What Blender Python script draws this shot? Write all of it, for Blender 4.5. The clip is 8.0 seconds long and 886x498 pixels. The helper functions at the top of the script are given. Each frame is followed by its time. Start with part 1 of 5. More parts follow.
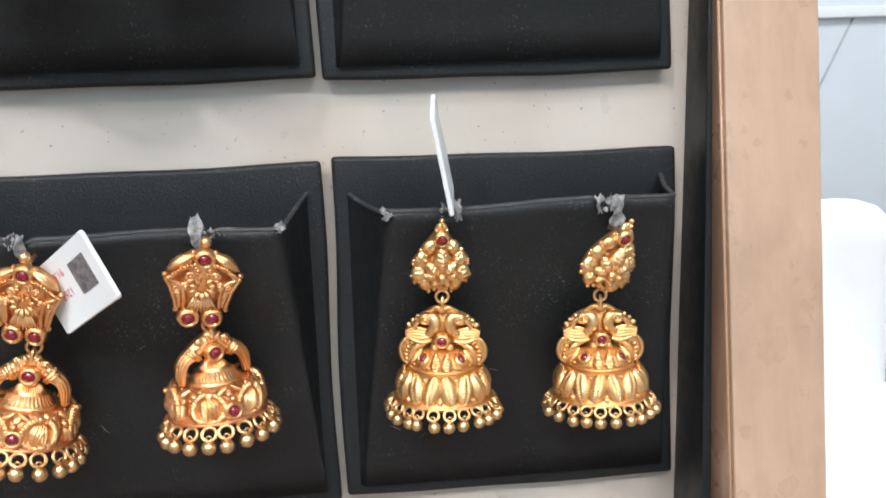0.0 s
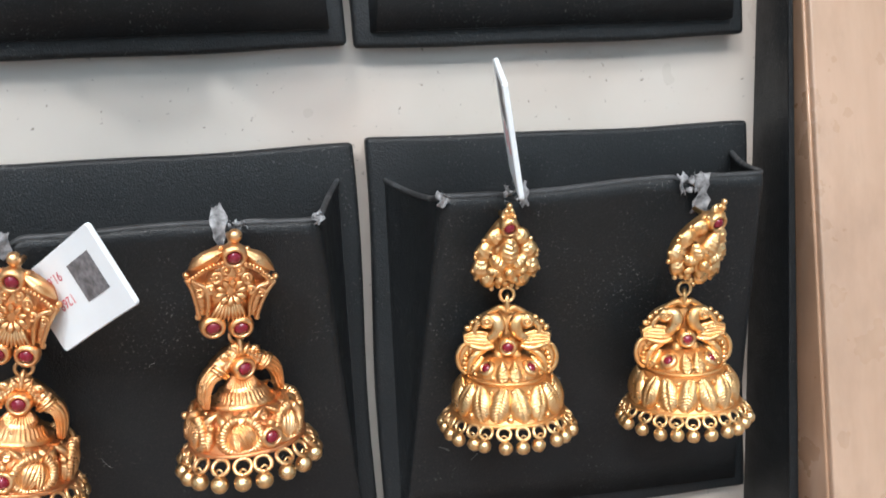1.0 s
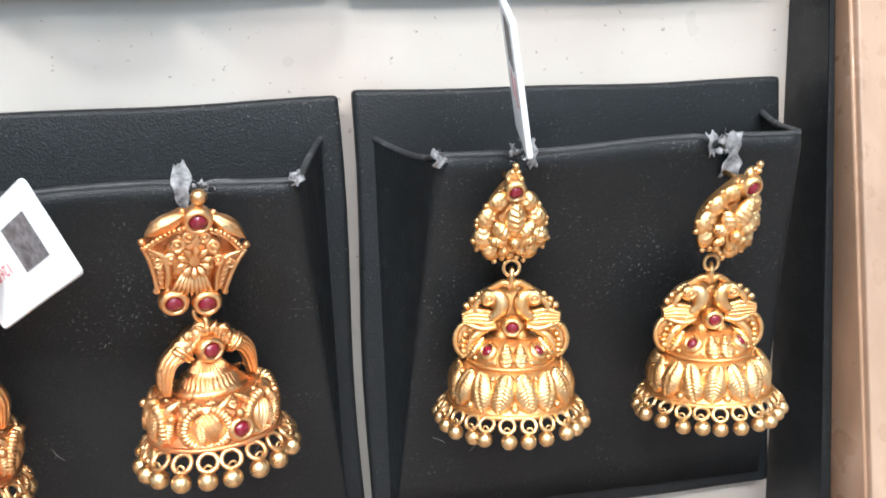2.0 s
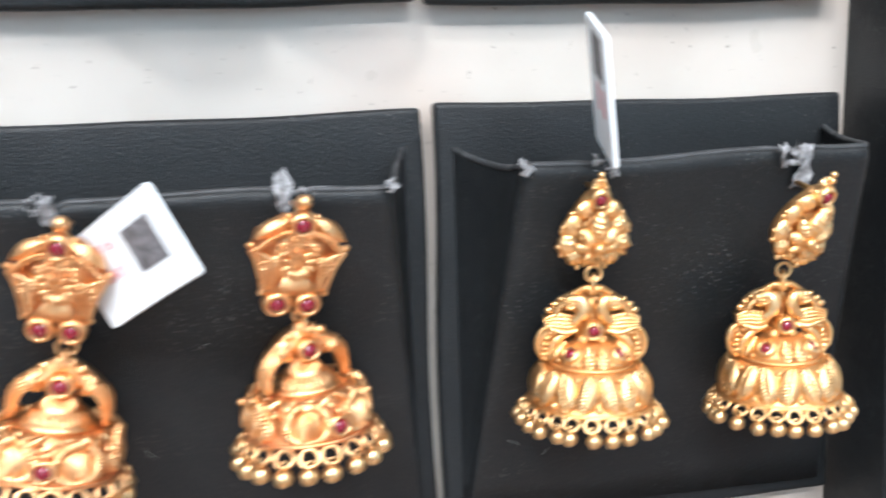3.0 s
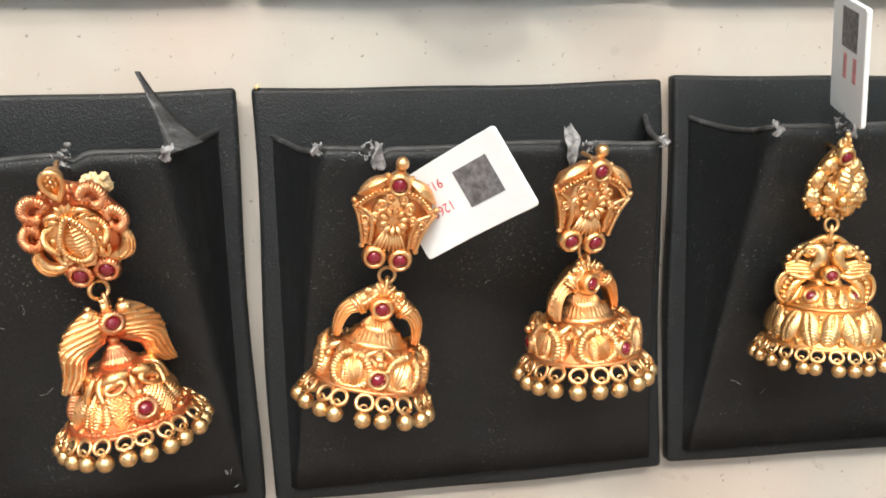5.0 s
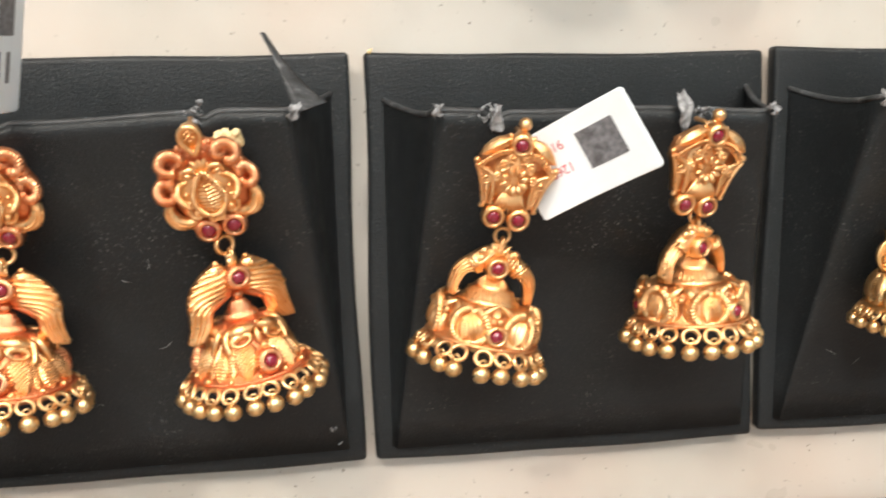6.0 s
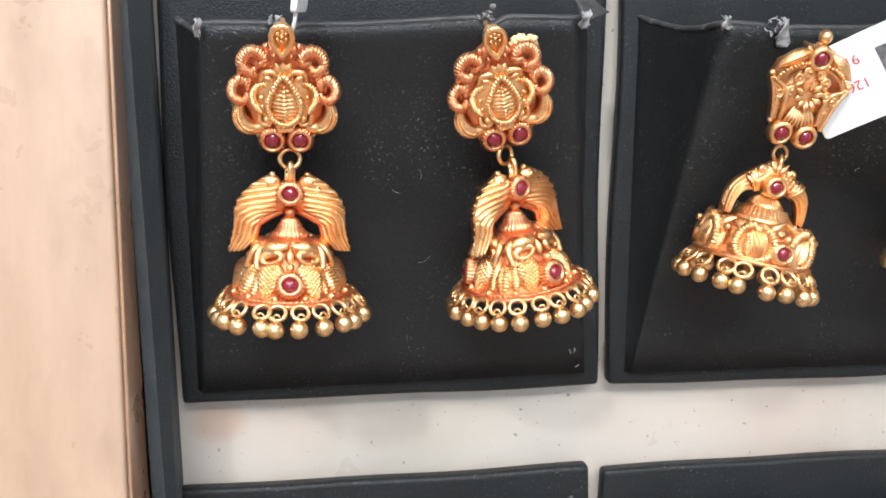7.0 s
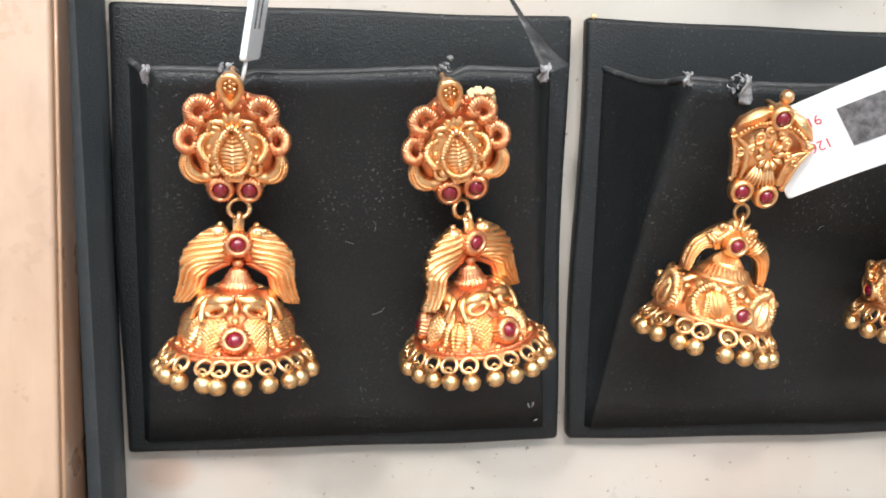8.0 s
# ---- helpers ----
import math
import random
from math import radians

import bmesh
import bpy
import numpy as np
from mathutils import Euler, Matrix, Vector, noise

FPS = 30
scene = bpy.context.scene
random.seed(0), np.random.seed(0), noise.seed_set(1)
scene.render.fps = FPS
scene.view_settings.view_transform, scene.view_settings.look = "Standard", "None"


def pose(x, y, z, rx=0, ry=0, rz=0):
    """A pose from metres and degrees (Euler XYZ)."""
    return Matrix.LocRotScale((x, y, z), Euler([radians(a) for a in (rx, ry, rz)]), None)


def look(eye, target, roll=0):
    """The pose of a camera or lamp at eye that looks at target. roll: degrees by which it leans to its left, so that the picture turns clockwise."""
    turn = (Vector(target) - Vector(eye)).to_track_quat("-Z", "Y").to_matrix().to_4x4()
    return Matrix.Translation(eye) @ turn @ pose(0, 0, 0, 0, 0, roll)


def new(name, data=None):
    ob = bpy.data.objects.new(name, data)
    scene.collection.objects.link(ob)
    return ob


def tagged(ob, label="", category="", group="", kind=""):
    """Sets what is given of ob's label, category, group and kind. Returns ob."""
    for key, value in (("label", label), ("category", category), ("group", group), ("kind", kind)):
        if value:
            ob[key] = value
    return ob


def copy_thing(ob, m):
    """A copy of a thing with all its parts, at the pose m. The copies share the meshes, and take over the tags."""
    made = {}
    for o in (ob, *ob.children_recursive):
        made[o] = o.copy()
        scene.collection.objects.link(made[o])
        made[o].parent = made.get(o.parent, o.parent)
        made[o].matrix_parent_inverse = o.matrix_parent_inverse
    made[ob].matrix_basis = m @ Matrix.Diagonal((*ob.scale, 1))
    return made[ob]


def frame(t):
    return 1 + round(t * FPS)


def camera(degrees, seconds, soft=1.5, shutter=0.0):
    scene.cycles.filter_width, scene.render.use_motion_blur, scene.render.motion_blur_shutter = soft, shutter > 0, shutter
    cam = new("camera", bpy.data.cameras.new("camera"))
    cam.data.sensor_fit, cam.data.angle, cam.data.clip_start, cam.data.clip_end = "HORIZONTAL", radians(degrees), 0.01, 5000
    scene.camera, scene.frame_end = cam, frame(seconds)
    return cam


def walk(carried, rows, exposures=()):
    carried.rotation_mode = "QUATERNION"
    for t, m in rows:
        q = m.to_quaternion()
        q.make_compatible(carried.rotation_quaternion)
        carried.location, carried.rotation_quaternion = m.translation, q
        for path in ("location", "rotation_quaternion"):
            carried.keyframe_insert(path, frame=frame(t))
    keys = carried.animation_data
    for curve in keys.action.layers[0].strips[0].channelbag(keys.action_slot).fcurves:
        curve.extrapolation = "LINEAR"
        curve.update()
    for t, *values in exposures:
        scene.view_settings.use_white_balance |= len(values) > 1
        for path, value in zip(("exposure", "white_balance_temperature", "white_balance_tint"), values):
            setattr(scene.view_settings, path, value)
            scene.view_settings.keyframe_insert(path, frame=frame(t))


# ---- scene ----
cam = camera(51.00, 8.0, soft=1.8, shutter=0.4)
PATH = [
    (0, (0.00208, 0.00222, 1.06888), (0.11892, 0.98117, 0.90152), -2.37),
    (0.5, (-0.00972, 0.01189, 1.06854), (0.14515, 0.98859, 0.91998), -3.29),
    (1, (-0.01622, 0.03203, 1.06210), (0.16181, 1.00289, 0.90164), -3.15),
    (1.2, (-0.01722, 0.03150, 1.06351), (0.16610, 0.99781, 0.88286), -2.98),
    (2.5, (-0.01093, 0.06095, 1.05410), (0.17042, 1.02690, 0.86960), -2.51),
    (2.8, (-0.01730, 0.05590, 1.05550), (0.17441, 1.02141, 0.87933), -2.45),
    (3, (-0.02759, 0.04830, 1.05630), (0.15500, 1.01808, 0.89448), -2.41),
    (3.1, (-0.03420, 0.04380, 1.05630), (0.13366, 1.01619, 0.89421), -2.34),
    (3.3, (-0.04820, 0.03560, 1.05640), (0.11037, 1.00822, 0.88650), -2.20),
    (3.5, (-0.05992, 0.03192, 1.05637), (0.09772, 1.00759, 0.90403), -2.06),
    (4, (-0.06998, 0.03399, 1.04995), (0.07954, 1.01198, 0.90441), -1.89),
    (4.2, (-0.07183, 0.03461, 1.04961), (0.09191, 1.01026, 0.90365), -1.42),
    (5.3, (-0.07522, 0.03466, 1.04800), (0.07992, 1.01202, 0.90415), -1.81),
    (5.5, (-0.07801, 0.03464, 1.04603), (0.07436, 1.01171, 0.89732), -1.73),
    (6, (-0.09135, 0.03351, 1.04449), (0.05018, 1.01168, 0.89228), -1.02),
    (6.3, (-0.10240, 0.03420, 1.04060), (0.03297, 1.01148, 0.87749), -0.59),
    (6.5, (-0.11254, 0.03575, 1.03768), (0.02013, 1.01335, 0.87429), -0.30),
    (7, (-0.13597, 0.04044, 1.03542), (-0.00722, 1.01441, 0.84885), 0.24),
    (7.5, (-0.13449, 0.04057, 1.03938), (0.00089, 1.01547, 0.86264), 1.35),
    (8, (-0.12988, 0.04423, 1.04032), (0.01220, 1.02023, 0.87530), 1.53),
]
walk(cam, [(t, look(eye, target, roll)) for t, eye, target, roll in PATH],
     exposures=[(0, -0.48, 6250, 10), (1, -0.44, 6100, 10), (2.3, 0.06, 6000, 10), (2.7, 0.06, 5950, 10), (3.0, 0.06, 5900, 10), (3.3, -0.27, 6100, 10),
                (4, -0.34, 6500, 10), (5.5, -0.19, 7000, 10), (6.5, -0.18, 6800, 10), (7.0, -0.12, 6200, 10), (7.5, -0.12, 6200, 10), (8, -0.09, 6400, 10)])

# ---------- world, lights ----------
world = bpy.data.worlds.new("shop_air")
scene.world = world
world.use_nodes = True
world.node_tree.nodes["Background"].inputs[0].default_value = (0.9, 0.95, 1.0, 1)
world.node_tree.nodes["Background"].inputs[1].default_value = 0.05


def lamp(x, y, z, sx, sy, watts, colour=(1, 0.965, 0.93), aim=None):
    data = bpy.data.lights.new("ceiling_lamp", "AREA")
    data.shape, data.size, data.size_y, data.energy, data.color = "RECTANGLE", sx, sy, watts, colour
    ob = new("ceiling_lamp", data)
    ob.matrix_world = look((x, y, z), aim or (x, y + 0.001, z - 1))
    return ob


lamp(-0.9, -1.25, 2.76, 1.2, 0.35, 27)
lamp(0.9, -1.25, 2.76, 1.2, 0.35, 24)
lamp(0.0, -2.35, 2.76, 1.8, 0.4, 128)
lamp(-1.9, 0.6, 2.76, 0.5, 0.5, 20)
lamp(1.9, 1.5, 2.76, 0.8, 0.8, 80, (0.92, 0.97, 1.0))
lamp(-1.0, -1.75, 2.70, 0.16, 0.16, 34, (1, 0.97, 0.93), (-0.04, 0.2, 1.0))
for lx, ly in ((-0.35, -0.6), (0.32, -0.7)):
    lamp(lx, ly, 2.74, 0.3, 0.3, 5, (1, 0.96, 0.9), (-0.04, 0.2, 1.0))


# ---------- materials ----------
class Mat:
    """A small builder of node materials."""

    def __init__(self, name, base, rough, metal=0.0, coat=0.0, spec=0.5):
        self.m = bpy.data.materials.new(name)
        self.m.use_nodes = True
        self.n, self.l = self.m.node_tree.nodes, self.m.node_tree.links
        self.b = self.n["Principled BSDF"]
        self.b.inputs["Base Color"].default_value = (*base, 1)
        self.b.inputs["Roughness"].default_value = rough
        self.b.inputs["Metallic"].default_value = metal
        self.b.inputs["Coat Weight"].default_value = coat
        self.b.inputs["Coat Roughness"].default_value = 0.08
        self.b.inputs["Specular IOR Level"].default_value = spec
        self.co = self.n.new("ShaderNodeTexCoord").outputs["Object"]

    def node(self, kind, **inputs):
        nd = self.n.new(kind)
        for key, value in inputs.items():
            sock = nd.inputs[key.replace("_", " ")]
            if isinstance(value, bpy.types.NodeSocket):
                self.l.new(value, sock)
            else:
                sock.default_value = value
        return nd

    def stretched(self, sx, sy, sz):
        nd = self.node("ShaderNodeMapping", Vector=self.co)
        nd.inputs["Scale"].default_value = (sx, sy, sz)
        return nd.outputs[0]

    def noise(self, scale, detail=4.0, rough=0.55, co=None):
        return self.node("ShaderNodeTexNoise", Vector=co or self.co, Scale=scale, Detail=detail, Roughness=rough).outputs["Fac"]

    def cells(self, scale, co=None):
        return self.node("ShaderNodeTexVoronoi", Vector=co or self.co, Scale=scale).outputs["Distance"]

    def ramp(self, fac, *stops):
        nd = self.n.new("ShaderNodeValToRGB")
        self.l.new(fac, nd.inputs[0])
        while len(nd.color_ramp.elements) < len(stops):
            nd.color_ramp.elements.new(0.5)
        for el, (pos, col) in zip(nd.color_ramp.elements, stops):
            el.position = pos
            el.color = (*col, 1) if isinstance(col, tuple) else (col, col, col, 1)
        return nd.outputs[0]

    def mix(self, fac, a, b):
        nd = self.n.new("ShaderNodeMix")
        nd.data_type = "RGBA"
        for sock, value in ((nd.inputs["Factor"], fac), (nd.inputs[6], a), (nd.inputs[7], b)):
            if isinstance(value, bpy.types.NodeSocket):
                self.l.new(value, sock)
            else:
                sock.default_value = value if not isinstance(value, tuple) else (*value, 1)
        return nd.outputs[2]

    def colour(self, sock):
        self.l.new(sock, self.b.inputs["Base Color"])
        return self

    def roughness(self, sock):
        self.l.new(sock, self.b.inputs["Roughness"])
        return self

    def bump(self, height, strength, distance):
        nd = self.node("ShaderNodeBump", Strength=strength, Distance=distance, Height=height)
        self.l.new(nd.outputs[0], self.b.inputs["Normal"])
        return self


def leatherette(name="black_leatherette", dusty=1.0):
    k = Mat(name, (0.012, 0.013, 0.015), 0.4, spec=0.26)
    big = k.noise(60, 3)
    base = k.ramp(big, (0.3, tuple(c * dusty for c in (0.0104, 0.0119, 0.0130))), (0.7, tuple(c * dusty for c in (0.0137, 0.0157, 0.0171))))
    patch = k.ramp(k.noise(70, 4, 0.65), (0.46, 0.0), (0.66, 1.0))

    spread = k.ramp(k.noise(48, 3, 0.6), (0.45, 0.0), (0.62, 1.0))

    def times(a, b):
        nd = k.node("ShaderNodeMath")
        nd.operation = "MULTIPLY"
        k.l.new(a, nd.inputs[0])
        k.l.new(b, nd.inputs[1])
        return nd.outputs[0]

    def specks(scale, near, far, few):
        warped = k.node("ShaderNodeTexNoise", Vector=k.co, Scale=scale * 2.5, Detail=2.0)
        shift = k.node("ShaderNodeVectorMath")
        shift.operation = "SCALE"
        shift.inputs[3].default_value = 0.35 / scale
        k.l.new(warped.outputs["Color"], shift.inputs[0])
        place = k.node("ShaderNodeVectorMath")
        k.l.new(k.co, place.inputs[0])
        k.l.new(shift.outputs[0], place.inputs[1])
        vor = k.node("ShaderNodeTexVoronoi", Vector=place.outputs[0], Scale=scale)
        return times(k.ramp(vor.outputs["Distance"], (near, 1.0), (far, 0.0)), k.ramp(vor.outputs["Color"], (few, 0.0), (few + 0.12, 0.72)))

    haze = k.ramp(k.noise(3000, 3, 0.7), (0.54, 0.0), (0.72, 0.12))
    one = k.mix(haze, base, (0.15, 0.15, 0.15))
    fine = times(k.ramp(k.noise(1900, 2, 0.55), (0.635, 0.0), (0.70, 0.5)), patch)
    k.colour(k.mix(times(specks(1700.0, 0.02, 0.10, 0.62), spread), k.mix(fine, one, (0.24, 0.24, 0.235)), (0.24, 0.235, 0.225)))
    k.roughness(k.ramp(k.noise(220, 4), (0.3, 0.36), (0.75, 0.52)))
    k.bump(k.mix(0.5, k.cells(3200), k.noise(1500, 2, 0.5)), 0.5, 0.00025)
    return k.m


def worn_leatherette():
    k = Mat("worn_leatherette_edge", (0.05, 0.05, 0.052), 0.55)
    k.colour(k.ramp(k.noise(420, 5, 0.7, k.stretched(0.22, 1, 1)), (0.36, (0.016, 0.017, 0.018)), (0.56, (0.045, 0.047, 0.05)), (0.76, (0.22, 0.22, 0.222))))
    k.bump(k.noise(1400, 3), 0.5, 0.0003)
    return k.m


def cream_board():
    k = Mat("cream_laminate", (0.7, 0.64, 0.56), 0.3, spec=0.5)
    # mottling and pinkish-brown blotches paint blurred reflections into the laminate's colour
    wide = k.ramp(k.noise(26, 3, 0.5), (0.28, (0.445, 0.40, 0.345)), (0.52, (0.53, 0.49, 0.437)), (0.78, (0.56, 0.522, 0.47)))
    tint = k.ramp(k.noise(17, 2, 0.5, k.stretched(1, 1, 0.7)), (0.46, 0.0), (0.68, 0.65))
    two = k.mix(tint, wide, (0.545, 0.43, 0.36))
    spot = k.node("ShaderNodeMapping", Vector=k.co)
    spot.inputs["Location"].default_value = (0.157 * 150, 0, -0.9675 * 210)
    spot.inputs["Scale"].default_value = (150, 0, 210)
    glow = k.node("ShaderNodeTexGradient", Vector=spot.outputs[0])
    glow.gradient_type = "SPHERICAL"
    three = k.mix(k.ramp(glow.outputs["Fac"], (0.0, 0.0), (0.5, 0.6)), two, (0.46, 0.30, 0.215))
    grime = k.ramp(k.noise(620, 3, 0.6), (0.675, 0.0), (0.73, 0.75))
    k.colour(k.mix(grime, three, (0.16, 0.13, 0.10)))
    k.roughness(k.ramp(k.noise(50, 3), (0.3, 0.26), (0.7, 0.42)))
    k.bump(k.noise(700, 3), 0.08, 0.0003)
    return k.m


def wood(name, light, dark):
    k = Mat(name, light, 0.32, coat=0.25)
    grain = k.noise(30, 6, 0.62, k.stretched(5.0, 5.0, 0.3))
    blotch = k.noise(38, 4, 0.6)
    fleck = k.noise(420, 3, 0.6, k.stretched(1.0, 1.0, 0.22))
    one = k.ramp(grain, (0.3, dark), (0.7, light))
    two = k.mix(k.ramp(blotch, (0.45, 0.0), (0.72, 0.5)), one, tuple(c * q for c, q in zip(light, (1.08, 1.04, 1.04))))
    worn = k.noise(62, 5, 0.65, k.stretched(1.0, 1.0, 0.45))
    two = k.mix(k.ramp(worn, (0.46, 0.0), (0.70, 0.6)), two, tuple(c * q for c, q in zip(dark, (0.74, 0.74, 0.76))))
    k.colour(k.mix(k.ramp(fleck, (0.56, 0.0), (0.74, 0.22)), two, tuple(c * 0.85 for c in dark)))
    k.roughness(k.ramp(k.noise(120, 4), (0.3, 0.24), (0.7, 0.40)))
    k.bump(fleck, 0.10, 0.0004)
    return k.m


def gold(name, warm, bright, rough=0.27, grain=0.3):
    k = Mat(name, bright, rough, metal=1.0)
    k.colour(k.ramp(k.noise(330, 4, 0.6), (0.34, warm), (0.66, bright)))
    k.roughness(k.ramp(k.noise(900, 3), (0.3, rough - 0.07), (0.7, rough + 0.1)))
    k.bump(k.noise(2600, 4, 0.7), grain, 0.00025)
    return k.m


def plain(name, base, rough, scale=30.0, swing=0.12, metal=0.0, bump=0.05, spec=0.5):
    k = Mat(name, base, rough, metal=metal, spec=spec)
    k.colour(k.ramp(k.noise(scale, 4), (0.3, tuple(c * (1 - swing) for c in base)), (0.7, tuple(min(1, c * (1 + swing)) for c in base))))
    k.bump(k.noise(scale * 20, 3), bump, 0.0005)
    return k.m


LEATHER, WORN, CREAM = leatherette(), worn_leatherette(), cream_board()
# base 3.6 times lighter, for dust and scuffs and the left lining's sheen
LEATHER_DUSTY_SHEEN = leatherette("dusty_sheen_black_leatherette", 3.6)
WOOD = wood("varnished_beech", (0.46, 0.32, 0.227), (0.385, 0.256, 0.173))
# redder copy of the beech: dim light on the inner sides put into colour
WOOD_SHADED = wood("varnished_beech_shaded", (0.47, 0.30, 0.195), (0.38, 0.23, 0.142))
GOLD_A = gold("antique_gold", (0.83, 0.425, 0.175), (0.94, 0.615, 0.32), 0.32)
GOLD_A_ROSE = gold("rose_antique_gold", (0.80, 0.31, 0.145), (0.87, 0.45, 0.245), 0.33)
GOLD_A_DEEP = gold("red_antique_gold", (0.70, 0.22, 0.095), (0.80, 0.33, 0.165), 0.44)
GOLD_B = gold("warm_gold", (0.82, 0.415, 0.17), (0.92, 0.585, 0.30), 0.33)
GOLD_B_DEEP = gold("matte_warm_gold", (0.70, 0.29, 0.12), (0.81, 0.41, 0.20), 0.42)
GOLD_C = gold("yellow_gold", (0.84, 0.475, 0.185), (0.92, 0.63, 0.325), 0.32)
GOLD_C_DEEP = gold("matte_yellow_gold", (0.74, 0.38, 0.135), (0.84, 0.50, 0.22), 0.42)
BEAD_GOLD = gold("polished_bead_gold", (0.80, 0.51, 0.235), (0.88, 0.63, 0.345), 0.31, 0.2)
RUBY = Mat("ruby_cabochon", (0.19, 0.004, 0.018), 0.1, coat=0.8).m
CARD = plain("white_card", (0.82, 0.87, 0.90), 0.45, 120, 0.03)
INK_GREY = plain("grey_ink", (0.16, 0.16, 0.17), 0.6, 900, 0.5)
INK_RED = plain("red_ink", (0.62, 0.07, 0.11), 0.6, 600, 0.2)
INK_PINK = plain("faded_red_ink", (0.66, 0.30, 0.33), 0.6, 600, 0.3)
THREAD = plain("white_thread", (0.66, 0.67, 0.68), 0.6, 300, 0.1)
FRAY = plain("grey_fibre", (0.24, 0.24, 0.245), 0.85, 700, 0.75)
FOAM = plain("yellow_foam", (0.78, 0.60, 0.33), 0.8, 300, 0.15)
# unseen walls, blue and bright to tint what leatherette and gold reflect
WALL_BLUE = plain("pale_blue_wall_bounce", (0.47, 0.60, 0.69), 0.6, 2, 0.15)
PLASTER = plain("white_plaster", (0.78, 0.78, 0.77), 0.7, 3, 0.03)
GREY_WALL = plain("grey_wall_panel", (0.66, 0.68, 0.70), 0.5, 1.2, 0.06)
JOINT = plain("dark_joint", (0.42, 0.42, 0.43), 0.7, 30, 0.1)
# unseen floor, brown to warm the bounce on flaps and gold
FLOOR = plain("brown_floor_bounce", (0.27, 0.188, 0.142), 0.3, 4, 0.08)
WHITE_VINYL = plain("white_upholstery", (0.86, 0.87, 0.87), 0.45, 12, 0.03)


# ---------- mesh helpers ----------
def part(name, bm, material, parent=None, label="", m=None, smooth=True):
    """Links a bmesh as one mesh object, under a thing or a part."""
    me = bpy.data.meshes.new(name)
    bm.to_mesh(me)
    bm.free()
    return placed(name, me, material, parent, label, m, smooth)


def placed(name, me, material, parent=None, label="", m=None, smooth=True):
    if not me.materials:
        me.materials.append(material)
        if smooth:
            me.shade_smooth()
    ob = new(name, me)
    if parent:
        ob.parent = parent
    if m is not None:
        ob.matrix_basis = m
    if label:
        ob["label"] = label
    return ob


def thing(name, m, label, category, group="", kind=""):
    ob = new(name)
    ob.empty_display_size = 0.01
    ob.matrix_basis = m
    return tagged(ob, label, category, group, kind)


def box(bm, x0, x1, y0, y1, z0, z1, bevel=0.0, segs=2):
    m = Matrix.Translation(((x0 + x1) / 2, (y0 + y1) / 2, (z0 + z1) / 2)) @ Matrix.Diagonal((x1 - x0, y1 - y0, z1 - z0, 1))
    got = bmesh.ops.create_cube(bm, size=1, matrix=m)
    if bevel:
        edges = list({e for v in got["verts"] for e in v.link_edges})
        bmesh.ops.bevel(bm, geom=edges, offset=bevel, segments=segs, profile=0.6, affect="EDGES")
    return bm


def skew_box(bm, corners, bevel=0.0):
    """A solid from its 4 lower and 4 upper corners, each in turn round."""
    v = [bm.verts.new(c) for c in corners]
    faces = [bm.faces.new([v[i] for i in f]) for f in ((3, 2, 1, 0), (4, 5, 6, 7), (0, 1, 5, 4), (1, 2, 6, 5), (2, 3, 7, 6), (3, 0, 4, 7))]
    bmesh.ops.recalc_face_normals(bm, faces=faces)
    if bevel:
        bmesh.ops.bevel(bm, geom=list({e for f in faces for e in f.edges}), offset=bevel, segments=3, profile=0.6, affect="EDGES")
    return bm


def sheet(bm, point, nu, nv, thick=None):
    """A grid over (u, v) in 0..1; with thick (a vector) a solid one."""
    layers = []
    for off in ((Vector((0, 0, 0)), thick) if thick else (Vector((0, 0, 0)),)):
        layers.append([[bm.verts.new(Vector(point(i / nu, j / nv)) + off) for j in range(nv + 1)] for i in range(nu + 1)])
    for k, g in enumerate(layers):
        for i in range(nu):
            for j in range(nv):
                q = [g[i][j], g[i + 1][j], g[i + 1][j + 1], g[i][j + 1]]
                bm.faces.new(q if k == 0 else q[::-1])
    if thick:
        a, b = layers
        ring = [(i, 0) for i in range(nu)] + [(nu, j) for j in range(nv)] + [(i, nv) for i in range(nu, 0, -1)] + [(0, j) for j in range(nv, 0, -1)]
        for (i, j), (k, n) in zip(ring, ring[1:] + ring[:1]):
            bm.faces.new([a[k][n], a[i][j], b[i][j], b[k][n]])
    bmesh.ops.recalc_face_normals(bm, faces=bm.faces[:])
    return bm


def tube(bm, pts, radius, sides=8, closed=False):
    """A round bar along points; radius is a number or a function of 0..1."""
    pts = [Vector(p) for p in pts]
    n = len(pts)
    rings = []
    normal = None
    for i, p in enumerate(pts):
        a = pts[(i - 1) % n] if closed or i else p
        b = pts[(i + 1) % n] if closed or i < n - 1 else p
        way = (b - a).normalized()
        if normal is None:
            normal = way.orthogonal().normalized()
        normal = (normal - way * normal.dot(way)).normalized()
        side = way.cross(normal)
        r = radius(i / max(1, n - 1)) if callable(radius) else radius
        rings.append([bm.verts.new(p + (normal * math.cos(q) + side * math.sin(q)) * r) for q in (2 * math.pi * k / sides for k in range(sides))])
    for i in range(n if closed else n - 1):
        a, b = rings[i], rings[(i + 1) % n]
        if closed and i == n - 1:
            start = min(range(sides), key=lambda s: (a[0].co - b[s].co).length)
            b = b[start:] + b[:start]
        for k in range(sides):
            bm.faces.new([a[k], a[(k + 1) % sides], b[(k + 1) % sides], b[k]])
    if not closed:
        bm.faces.new(rings[0][::-1])
        bm.faces.new(rings[-1])
    return bm


